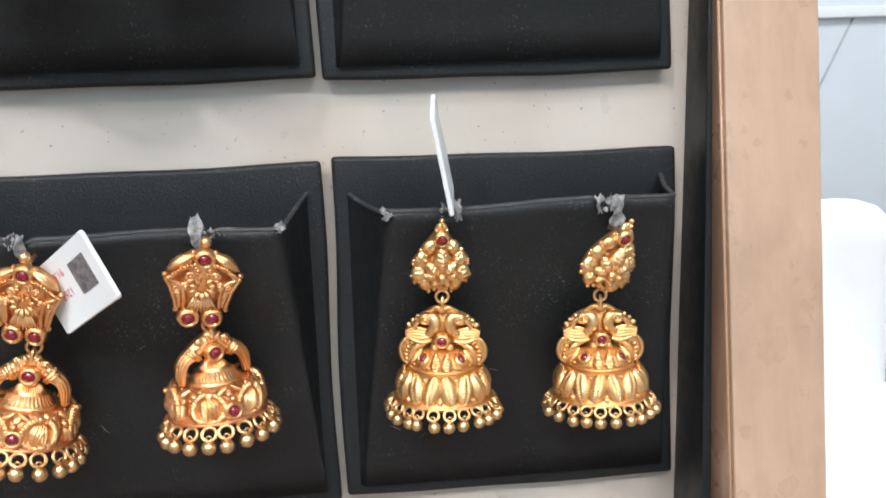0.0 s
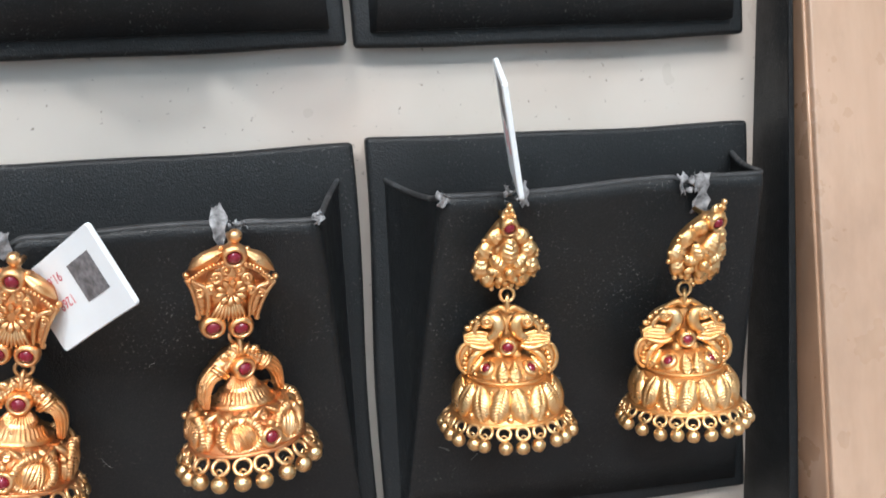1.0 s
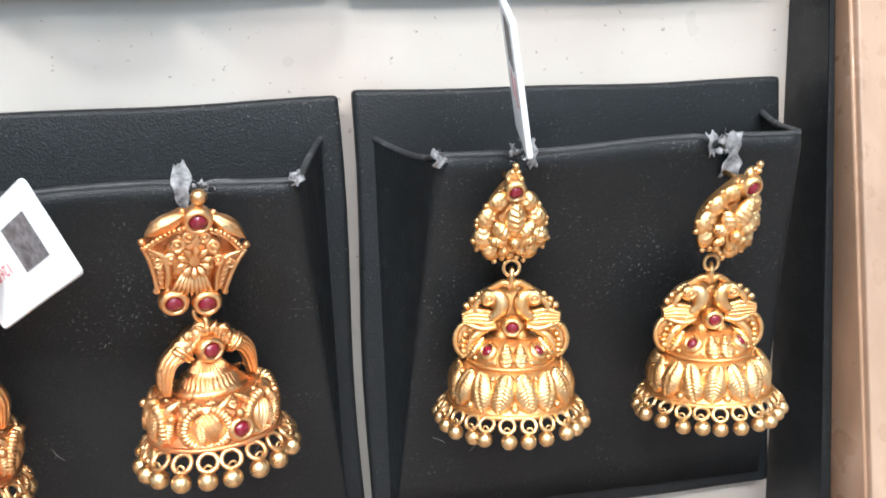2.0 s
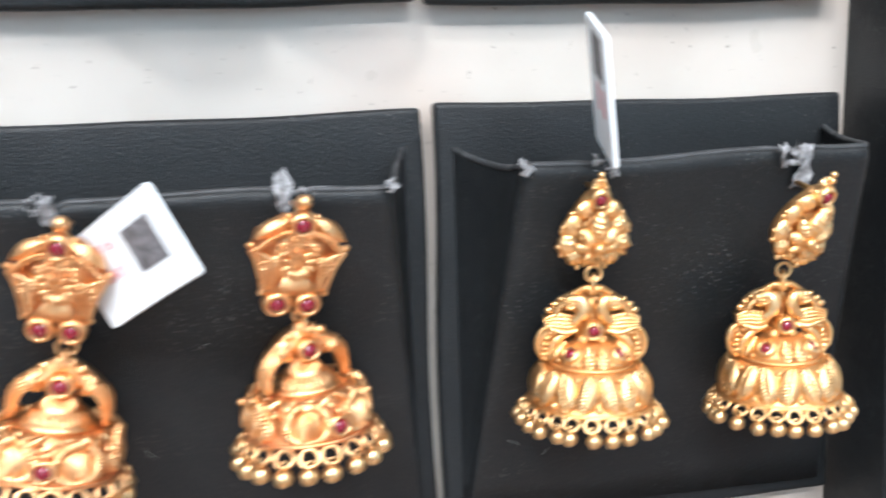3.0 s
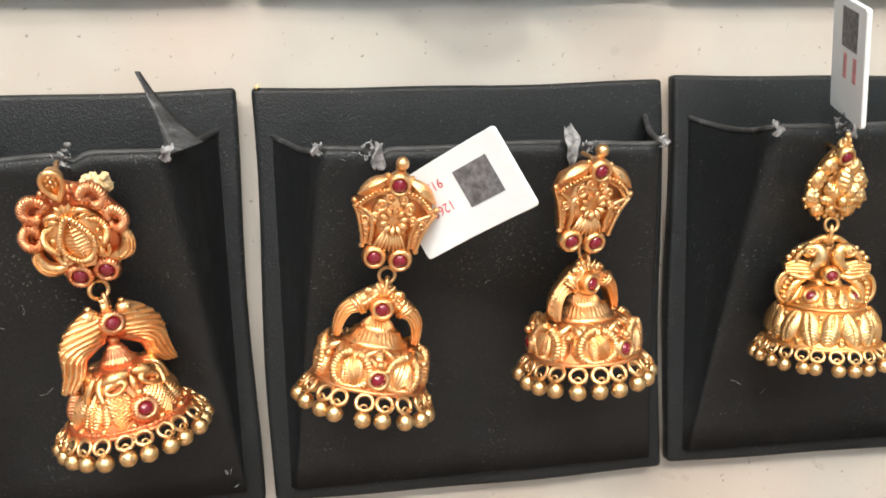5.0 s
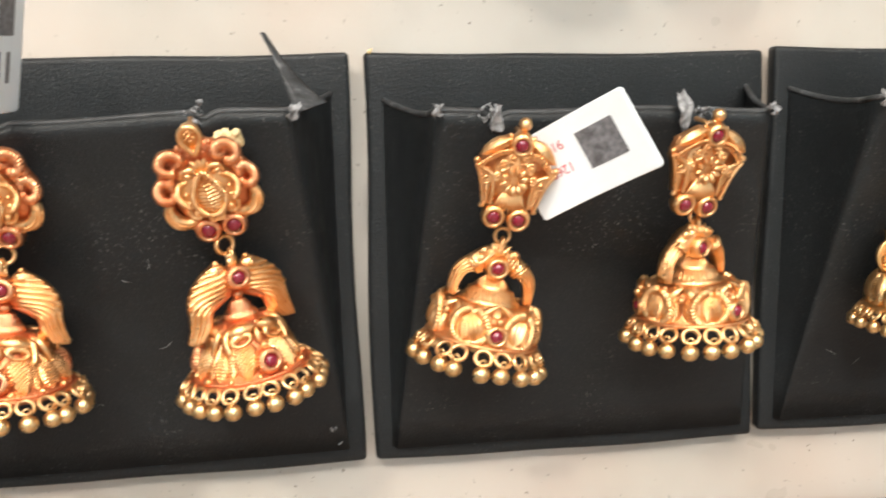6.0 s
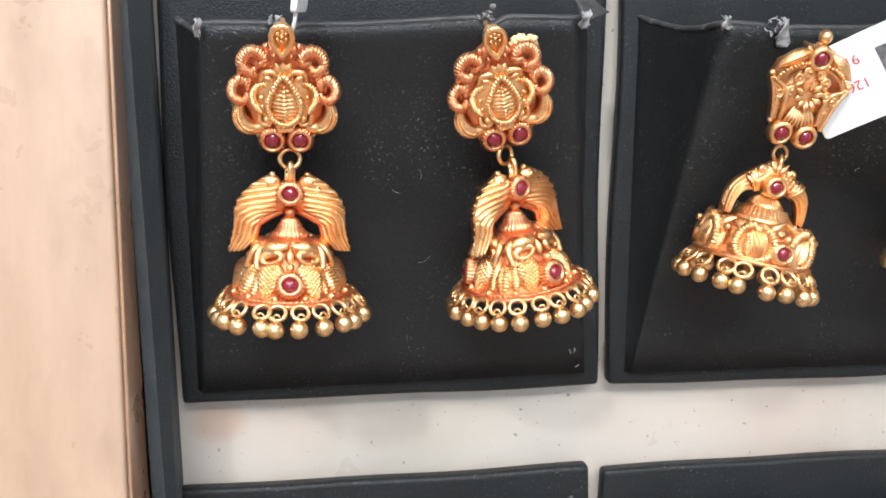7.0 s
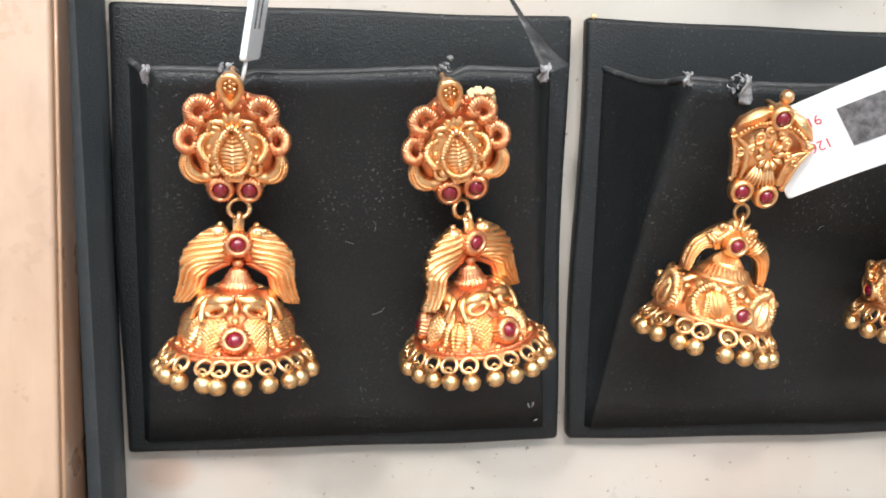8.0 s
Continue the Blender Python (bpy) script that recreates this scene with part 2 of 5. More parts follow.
def ball(bm, c, r, u=12, v=8, scale=(1, 1, 1), turn=None):
    m = Matrix.Translation(c) @ (turn or Matrix.Identity(4)) @ Matrix.Diagonal((*scale, 1))
    bmesh.ops.create_uvsphere(bm, u_segments=u, v_segments=v, radius=r, matrix=m)
    return bm


def lathe(bm, profile, sides=40, ridge=None):
    """Turns (radius, z) pairs about z. ridge(angle, k) adds to the radius."""
    rows = []
    for k, (r, z) in enumerate(profile):
        row = []
        for i in range(sides):
            a = 2 * math.pi * i / sides
            rr = r + (ridge(a, k) if ridge else 0)
            row.append(bm.verts.new((rr * math.sin(a), -rr * math.cos(a), z)))
        rows.append(row)
    for a, b in zip(rows, rows[1:]):
        for i in range(sides):
            j = (i + 1) % sides
            bm.faces.new([a[i], a[j], b[j], b[i]])
    bm.faces.new(rows[0])
    bm.faces.new(rows[-1][::-1])
    bmesh.ops.recalc_face_normals(bm, faces=bm.faces[:])
    return bm


def leaf(bm, m, length, width, height, ribs=7, rib=0.12, sweep=0.5, point=0.75, nu=20, nv=8, along=0, keel=0.0, hatch=0, blunt=0.8):
    """A raised leaf in the local xz plane, facing -y, tip at +z; ribs run slanting, or lengthwise with along."""
    g = []
    for i in range(nu + 1):
        u = i / nu
        w = 0.5 * width * max(0.02, math.sin(math.pi * u ** point)) ** blunt
        row = []
        for j in range(nv + 1):
            v = 2 * j / nv - 1
            h = height * (max(0.0, 1 - v * v) ** 0.6) * (0.35 + 0.65 * math.sin(math.pi * u))
            s = math.sin(2 * math.pi * along * v / 2) if along else math.sin(2 * math.pi * (ribs * u + sweep * abs(v)))
            s = s * math.cos(math.pi * hatch * v) if hatch else s
            h += rib * s * (1 - v * v) - keel * max(0.0, 1 - abs(v) * 4)
            row.append(bm.verts.new(m @ Vector((v * w, -h, (u - 0.5) * length))))
        g.append(row)
    back = [bm.verts.new(m @ Vector((0, 0.25, (i / nu - 0.5) * length))) for i in range(nu + 1)]
    for i in range(nu):
        for j in range(nv):
            bm.faces.new([g[i][j], g[i][j + 1], g[i + 1][j + 1], g[i + 1][j]])
        bm.faces.new([g[i][0], g[i + 1][0], back[i + 1], back[i]])
        bm.faces.new([g[i][nv], back[i], back[i + 1], g[i + 1][nv]])
    return bm


def mm(bm):
    """From millimetres to metres, with normals made outward."""
    bmesh.ops.scale(bm, vec=(0.001, 0.001, 0.001), verts=bm.verts[:])
    return bm


def at(x, y, z, roll=0, tilt=0, turn=0):
    """A placement in mm: roll in the picture plane, tilt about x, turn about z."""
    return Matrix.Translation((x, y, z)) @ Euler((radians(tilt), radians(roll), radians(turn)), "YXZ").to_matrix().to_4x4()


def on_dome(angle, r, z, tilt):
    """A placement on a round body, facing outward, leaning back by tilt."""
    return Matrix.Rotation(radians(angle), 4, "Z") @ Matrix.Translation((0, -r, z)) @ Matrix.Rotation(radians(tilt), 4, "X")


def dense(pts, n, closed=False):
    """The same line with n even points."""
    pts = [Vector(p) for p in pts] + ([Vector(pts[0])] if closed else [])
    run = [0.0]
    for a, b in zip(pts, pts[1:]):
        run.append(run[-1] + (b - a).length)
    out, k = [], 0
    for i in range(n):
        d = run[-1] * i / (n if closed else n - 1)
        while k < len(run) - 2 and run[k + 1] < d:
            k += 1
        out.append(pts[k].lerp(pts[k + 1], (d - run[k]) / max(1e-9, run[k + 1] - run[k])))
    return out


def rope(bm, pts, r, twist=26, amp=0.22, sides=7, closed=False):
    if twist:
        pts = dense(pts, int(twist * 4), closed)
    return tube(bm, pts, lambda t: r * (1 + amp * math.sin(2 * math.pi * twist * t)), sides, closed)


def arc(cx, cz, rx, rz, a0, a1, n=20, y=0.0, grow=0.0):
    out = []
    for i in range(n + 1):
        a = radians(a0 + (a1 - a0) * i / n)
        k = 1 + grow * i / n
        out.append((cx + rx * k * math.cos(a), y, cz + rz * k * math.sin(a)))
    return out


def spiral(cx, cz, r0, r1, a0, a1, n=40, y=0.0):
    out = []
    for i in range(n + 1):
        a, r = radians(a0 + (a1 - a0) * i / n), r0 + (r1 - r0) * i / n
        out.append((cx + r * math.cos(a), y, cz + r * math.sin(a)))
    return out


# ---------- room ----------
def room():
    b = bmesh.new()
    box(b, -3.2, 3.4, -3.2, 3.3, -0.08, 0.0)
    tagged(part("floor", b, FLOOR, smooth=False), "unseen brown floor closing the room", "floor", kind="structure")
    b = bmesh.new()
    box(b, -3.2, 3.4, -3.2, 3.3, 2.8, 2.88)
    tagged(part("ceiling", b, PLASTER, smooth=False), "white plaster shop ceiling", "ceiling", kind="structure")
    for name, c, mat, say in (("wall_north", (-3.2, 3.4, 3.2, 3.3, 0, 2.8), GREY_WALL, "plain grey shop wall with a white rail"),
                              ("wall_south", (-3.2, 3.4, -3.2, -3.1, 0, 2.8), WALL_BLUE, "unseen pale blue-grey wall closing the room"),
                              ("wall_west", (-3.2, -3.1, -3.1, 3.2, 0, 2.8), WALL_BLUE, "unseen pale blue-grey wall closing the room"),
                              ("wall_east", (3.3, 3.4, -3.1, 3.2, 0, 2.8), WALL_BLUE, "unseen pale blue-grey wall closing the room")):
        b = bmesh.new()
        box(b, *c)
        w = tagged(part(name, b, mat, smooth=False), say, "wall", kind="structure")
        if name == "wall_north":
            b = bmesh.new()
            box(b, -3.0, 3.3, 3.17, 3.205, RAIL_Z - 0.02, RAIL_Z + 0.02, 0.006)
            part("rail", b, PLASTER, w, "white rail")
            b = bmesh.new()
            tube(b, [(RAIL_X, 3.198, RAIL_Z - 0.02), (RAIL_X - 0.16, 3.198, RAIL_Z - 0.33), (RAIL_X - 0.5, 3.198, RAIL_Z - 0.98)], 0.0045, 6)
            part("joint", b, JOINT, w)


RAIL_Z, RAIL_X = 1.287, 1.892
room()


def counter():
    t = thing("display_counter", pose(-0.04, 0.3, 0), "plain white counter under the earring tray", "counter")
    b = bmesh.new()
    box(b, -0.13, 0.13, -0.1, 0.22, 0.0, 0.808)
    part("body", b, PLASTER, t, smooth=False)
    b = bmesh.new()
    box(b, -0.14, 0.14, -0.115, 0.23, 0.808, 0.83, 0.003)
    part("worktop", b, WHITE_VINYL, t)


counter()


def sofa(x, y, wide, top, label):
    t = thing("sofa", pose(x, y, 0), label, "sofa", "white seats behind the tray")
    b = bmesh.new()
    box(b, -wide / 2, wide / 2, -0.08, 0.08, 0.12, top, 0.07, 5)
    part("backrest", b, WHITE_VINYL, t)
    b = bmesh.new()
    box(b, -wide / 2, wide / 2, -0.62, -0.06, 0.14, 0.52, 0.05, 4)
    part("seat", b, WHITE_VINYL, t)
    for lx in (-wide / 2 + 0.06, wide / 2 - 0.06):
        for ly in (-0.56, 0.03):
            b = bmesh.new()
            tube(b, [(lx, ly, 0.0), (lx, ly, 0.16)], 0.02, 10)
            part("leg", b, PLASTER, t)


sofa(0.68, 1.60, 0.66, 0.842, "white upholstered seat with a rounded backrest")
sofa(1.85, 2.25, 0.70, 0.83, "white upholstered seat further back")


# ---------- tray ----------
Z0, Z1 = 0.9737, 1.0545          # middle row of pads
PITCH = 0.0987
BACK_Y = 0.2125                 # front face of the pads' boards
TRAY_LOW, TRAY_TOP = 0.845, 1.18


def rim_y(z):
    return 0.2010 + 0.08 * (z - 1.01)


def wood_y(z):
    return 0.1900 + 0.15 * (z - 1.01)


def tray():
    t = thing("display_tray", pose(0, 0, 0), "beech-framed display tray lined with cream laminate and black leatherette", "tray")
    lo, hi = TRAY_LOW, TRAY_TOP
    b = bmesh.new()
    box(b, -0.1680, 0.0900, 0.2180, 0.2250, lo, hi)
    part("back_panel", b, CREAM, t, "cream laminate back panel with faint stains and painted blurry reflections", smooth=False)

    def upright(name, mat, label, base, inner, outer, front, back, bevel):
        """A side bar; base, inner and outer are (x at z = 1.01, lean)."""
        corners = []
        for z in (lo, hi):
            xb, xi, xo = (x + k * (z - 1.01) for x, k in (base, inner, outer))
            corners += [(xb, back, z), (xo, back, z), (xo, front(z), z), (xi, front(z), z)]
        b = bmesh.new()
        skew_box(b, corners, bevel)
        part(name, b, mat, t, label)

    black, beech = "black leatherette side lining", "varnished beech frame side"
    upright("lining_wall", LEATHER, black, (0.0860, 0.029), (0.0847, 0.040), (0.0865, 0.029), lambda z: rim_y(z) - 0.0018, 0.2178, 0.0001)
    upright("lining_wall", LEATHER_DUSTY_SHEEN, "dusty scuffed black leatherette side lining, its sheen put into the colour", (-0.1648, -0.011), (-0.1658, -0.035), (-0.1677, -0.028), rim_y, 0.2178, 0.0001)
    upright("frame_stile", WOOD, beech, (0.0872, 0.029), (0.0872, 0.029), (0.1088, 0.036), wood_y, 0.232, 0.0005)
    upright("frame_stile", WOOD, beech, (-0.1683, -0.015), (-0.1683, -0.015), (-0.1920, -0.015), wood_y, 0.232, 0.0008)
    # added thin strips that carry the reddish shade of the frame's inner sides
    upright("shaded_side_strip", WOOD_SHADED, "added beech strip, reddened for the dim inner side of the frame", (0.0866, 0.029), (0.0866, 0.029), (0.0871, 0.029), lambda z: wood_y(z) + 0.0012, 0.2178, 0.0)
    upright("shaded_side_strip", WOOD_SHADED, "added beech strip, reddened for the dim inner side of the frame", (-0.1677, -0.015), (-0.1677, -0.015), (-0.1682, -0.015), lambda z: wood_y(z) + 0.0012, 0.2178, 0.0)
    for z0, z1 in ((lo - 0.015, lo - 0.0005), (hi + 0.0005, hi + 0.015)):
        b = bmesh.new()
        box(b, -0.192, 0.1087, wood_y(z0), 0.232, z0, z1, 0.001)
        part("frame_rail", b, WOOD, t, "varnished beech frame rail")


tray()


def lump(bm, c, size, rng):
    """A small crumpled scrap."""
    got = bmesh.ops.create_icosphere(bm, subdivisions=2, radius=1.0)
    seed = Vector((rng.random() * 50, rng.random() * 50, 0))
    turn = Euler((rng.random() * 6, rng.random() * 6, rng.random() * 6)).to_matrix()
    for v in got["verts"]:
        d = v.co * (0.75 + 0.55 * noise.noise(v.co * 1.7 + seed))
        v.co = Vector(c) + turn @ Vector((d.x * size[0], d.y * size[1], d.z * size[2]))


def pad(x0, x1, fx0, fx1, notches, strips, seed, label, turn=0.0, z=0.0, curl=False, rise=0.0, low=0.0, out=0.0218):
    """A leatherette earring pad: a board with a pocket flap standing off it at the top."""
    rng = random.Random(seed)
    w, h = x1 - x0, Z1 - Z0
    t = thing("earring_pad", pose(x0, BACK_Y, Z0 + z, 0, turn), label, "earring pad", "pads on the tray")
    b = bmesh.new()
    ph = rng.random() * 9

    def board(u, v):
        return (u * w + 0.0004 * math.sin(7 * v + ph), 0.0, v * h + 0.0003 * math.sin(4 * u + ph) + 0.00012 * math.sin(13 * u + ph))

    sheet(b, board, 16, 12, Vector((0, 0.0034, 0)))
    rim = [e for e in b.edges if e.is_boundary is False and len(e.link_faces) == 2 and e.calc_face_angle(0) > 1.0]
    bmesh.ops.bevel(b, geom=rim, offset=0.0011, segments=3, profile=0.6, affect="EDGES")
    part("back_board", b, LEATHER, t)
    # flap: from its foot on the board to the edge that stands off
    a0, a1 = fx0 - x0, fx1 - x0
    foot0, foot1 = 0.0045, w - 0.003
    top_z = h - 0.0102 + low

    def dip(x):
        return sum(-0.0012 * math.exp(-((x - (n - x0)) / 0.0016) ** 2) for n in notches)

    def flap(u, v):
        x = (foot0 + (foot1 - foot0) * u) * (1 - v) + (a0 + (a1 - a0) * u) * v
        y = -0.0015 - (out - 0.0015) * (v ** 1.12) + 0.0009 * math.sin(math.pi * u) * math.sin(2.2 * v) + 0.0011 * max(0.0, (v - 0.965) / 0.035) ** 2
        z = 0.0031 + (top_z - 0.0031) * v + (dip(x) + 0.0003 * math.sin(9 * u + ph)) * v ** 6 + rise * u * v
        return (x, y, z)

    def gusset(u, v, side):
        f = Vector(flap(side, v))
        back = Vector((foot0 - 0.001 if side == 0 else foot1 - 0.0004, 0.0, 0.0031 + (top_z + (0.0022 if side == 0 else 0.0038) - 0.0031) * v))
        p = f.lerp(back, u)
        p.x += (0.0016 if side == 0 else -0.0006) * math.sin(math.pi * u) * v
        p.z -= (0.0016 if side == 0 else 0.0005) * math.sin(math.pi * u) * v * v
        return p

    def sharp(q, v):
        """Round the pocket at height v: left fold, flap, right fold."""
        if q < 0.16:
            return gusset(1 - q / 0.16, v, 0)
        if q > 0.84:
            return gusset((q - 0.84) / 0.16, v, 1)
        return Vector(flap((q - 0.16) / 0.68, v))

    def pocket(q, v):
        for q0, before, after in ((0.16, 0.022, 0.030), (0.84, 0.030, 0.022 if not curl else 0.075)):
            k = 0.25 + 0.75 * v ** 0.5
            lo, hi = q0 - before * k, q0 + after * k
            if lo < q < hi:
                w = (q - lo) / (hi - lo)
                return sharp(lo, v) * (1 - w) ** 2 + sharp(q0, v) * 2 * w * (1 - w) + sharp(hi, v) * w * w
        return sharp(q, v)

    b = bmesh.new()
    sheet(b, lambda q, v: pocket(q, v ** 0.6), 132, 44, Vector((0, 0.0009, 0)))
    part("front_flap", b, LEATHER, t)
    b = bmesh.new()
    pts = [pocket(i / 120, 1.0) + Vector((0, 0.0005, -0.0001)) for i in range(121)]
    tube(b, pts, lambda s: 0.00060 + 0.00006 * noise.noise((s * 18, ph, 0)), 10)
    part("flap_edge", b, WORN, t, "worn edge of the flap")
    for n in notches:
        b = bmesh.new()
        side = rng.choice((-1, 1))
        for k in range(5):
            c = Vector((n - x0 + side * 0.0012 + rng.gauss(0, 0.0007), -out + rng.uniform(-0.0004, 0.0012), top_z + rise * (n - x0) / w - 0.0004 + rng.gauss(0, 0.0009)))
            lump(b, c, (rng.uniform(0.0003, 0.0010), rng.uniform(0.0002, 0.0005), rng.uniform(0.0004, 0.0012)), rng)
        for k in range(9):
            c = Vector((n - x0 + side * 0.0010 + rng.gauss(0, 0.0008), -out + 0.0003 + rng.gauss(0, 0.0004), top_z + rise * (n - x0) / w + rng.gauss(-0.0002, 0.0008)))
            d = Vector((rng.gauss(0, 1), rng.gauss(-0.3, 0.6), rng.gauss(0.4, 0.9))).normalized() * rng.uniform(0.0005, 0.0013)
            tube(b, [c, c + d * 0.6 + Vector((0.0003 * rng.gauss(0, 1), 0, 0)), c + d], rng.uniform(0.00006, 0.00014), 4)
        tagged(part("fray", b, FRAY, t), "tuft of torn grey fibres at a slit", kind="stuff")
    for sx, sw, over, under in strips:
        ph2 = rng.random() * 40

        def torn(u, v, sx=sx, sw=sw, over=over, under=under, ph2=ph2):
            rag = 0.75 + 0.7 * noise.noise((v * 3.1, ph2, 0))
            x = sx - x0 + (u - 0.5) * sw * rag + 0.0006 * noise.noise((v * 2.3, ph2 + 7, 1))
            edge_z = top_z + rise * (sx - x0) / w
            z = edge_z + over - (over + under) * v + 0.0009 * noise.noise((u * 4.0, ph2 + 3, 2))
            back = max(0.0, z - edge_z)
            y = -out - 0.0007 + 0.7 * back + 0.34 * max(0.0, edge_z - z) - 0.0004 * math.sin(3.1 * v + 4 * u) * 1.0
            return (x, y, z)

        b = bmesh.new()
        sheet(b, torn, 8, 10, Vector((0, 0.0003, 0)))
        part("torn_lining", b, FRAY, t, "torn grey lining at a slit")
    if curl:
        b = bmesh.new()

        def strip(u, v):
            s = u
            return (a1 - 0.0008 - 0.0050 * s ** 1.6 + 0.0050 * v * (1 - s) ** 2.4 + 0.0005 * v, -out + 0.0006 + 0.0080 * s + 0.0040 * v * (1 - s), top_z + 0.0002 + 0.0140 * s ** 1.1 + 0.0018 * v * (1 - s))

        sheet(b, strip, 14, 3, Vector((0.0004, 0.0004, 0)))
        part("peeled_strip", b, WORN, t, "peeled strip of leatherette standing up")
    return t


# x of each torn strip, its width, and how far it reaches over and under the flap's edge
PAD_A = pad(-0.1632, -0.0820, -0.1536, -0.0915, (-0.1400, -0.1070), ((-0.1534, 0.0013, 0.0008, 0.0020), (-0.0920, 0.0020, 0.0010, 0.0016)), 1,
            "black leatherette earring pad with a peeled corner strip", -0.8, -0.0006, True, 0.0011, -0.0013)
PAD_B = pad(-0.0800, 0.0003, -0.0690, -0.0080, (-0.0590, -0.0235),
            ((-0.0588, 0.0030, 0.0012, 0.0034), (-0.0250, 0.0026, 0.0030, 0.0040), (-0.0690, 0.0020, 0.0012, 0.0008), (-0.0085, 0.0020, 0.0010, 0.0010)), 2,
            "black leatherette earring pad with worn flap edges", rise=-0.0008, low=-0.0006)
PAD_C = pad(0.0016, 0.0820, 0.0122, 0.0745, (0.0260, 0.0590),
            ((0.0272, 0.0022, 0.0018, 0.0026), (0.0572, 0.0022, 0.0008, 0.0030), (0.0612, 0.0044, 0.0008, 0.0066), (0.0122, 0.0022, 0.0010, 0.0016)), 3,
            "black leatherette earring pad with frayed slits", 0.7, 0.0005, rise=0.0014)
for src, x0, turn in ((PAD_A, -0.1632, -0.8), (PAD_B, -0.0800, 0.0), (PAD_C, 0.0016, 0.4)):
    up = copy_thing(src, pose(x0, BACK_Y, Z0 + PITCH + (-0.0004 if src is PAD_C else 0.0005), 0, turn * 0.4))
    tagged(up, "black leatherette earring pad in the upper row")
# lower pockets are out of view, flattened so they don't darken the flaps above
for k, (x0, x1, turn) in enumerate(((-0.1632, -0.0820, -0.8), (-0.0800, 0.0003, 0.0), (0.0016, 0.0820, 0.7))):
    pad(x0, x1, x0 + 0.006, x1 - 0.005, (), (), 4 + k, "empty black leatherette earring pad, its unseen pocket flattened", turn, -PITCH, out=0.006)

rng = random.Random(8)
for sx, sz, sy in ((0.0748, 0.0080, -0.0028), (0.0764, 0.0048, -0.0021), (0.0756, 0.0082, -0.0028)):
    b = bmesh.new()
    lump(b, (sx, sy, sz), (0.0008, 0.0002, 0.0005), rng)
    part("scuff", b, FRAY, PAD_A, "pale scuff mark")
b = bmesh.new()
lump(b, (0.0012, 0.0, Z1 - Z0 + 0.0004), (0.0008, 0.0006, 0.0006), rng)
part("glue_blob", b, FOAM, PAD_B, "yellowish blob of glue")
for owner, n in ((PAD_A, 7), (PAD_B, 5), (PAD_C, 5)):
    for k in range(n):
        u, v = rng.uniform(0.012, 0.068), rng.uniform(0.012, 0.058)
        y = -0.0030 - 0.0198 * ((v - 0.0036) / 0.067) ** 1.15
        b = bmesh.new()
        a0, bend, long = rng.uniform(0, 6.28), rng.uniform(-1.6, 1.6), rng.uniform(0.0012, 0.0030)
        tube(b, [(u + long * s * math.cos(a0 + bend * s), y - 0.0003, v + long * s * math.sin(a0 + bend * s)) for s in (0, 0.25, 0.5, 0.75, 1.0)], 0.00005, 4)
        part("lint", b, FRAY, owner, "fine lint fibre")

# ---------- earrings ----------
MESHES = {}


def shared(key, build, name, material, parent, label="", m=None):
    """A part whose mesh is built once and shared by all its repeats."""
    if key not in MESHES:
        b = bmesh.new()
        build(b)
        bmesh.ops.recalc_face_normals(b, faces=b.faces[:])
        me = bpy.data.meshes.new(name)
        mm(b).to_mesh(me)
        b.free()
        MESHES[key] = me
    return placed(name, MESHES[key], material, parent, label, m)


def mmat(m):
    """A placement in mm turned into metres."""
    m = m.copy()
    m.translation *= 0.001
    return m


def stone(key, parent, m, r, gold_mat, ridged=True, deep=1.0, plump=1.0):
    """A cup bezel with a ruby cabochon, facing -y; ridged ones have upright grooves round the cup."""
    def bezel(b):
        rows = [(0.80, 1.7), (1.04, 1.25), (1.15, 0.75), (1.16, 0.3), (1.10, -0.15), (0.99, -0.5), (0.86, -0.68), (0.72, -0.66), (0.64, -0.4), (0.62, 0.0)]
        rows = [(r * q * (1 + (plump - 1) * (1 if q > 0.95 else 0)), y * r * 0.55 * (deep if y > 0 else 1)) for q, y in rows]
        lathe(b, rows, 88, (lambda a, k: 0.075 * r * math.sin(22 * a) if 0 < k < 6 else 0) if ridged else None)
        bmesh.ops.rotate(b, verts=b.verts[:], matrix=Matrix.Rotation(radians(-90), 3, "X"))
    bz = shared(key + "bezel", bezel, "bezel", gold_mat, parent, "", m)

    def gem(b):
        ball(b, (0, -0.06 * r, 0), r * 0.64, 20, 12, (1, 0.7, 1))
    shared(key + "gem", gem, "ruby", RUBY, bz, "dark red ruby cabochon")


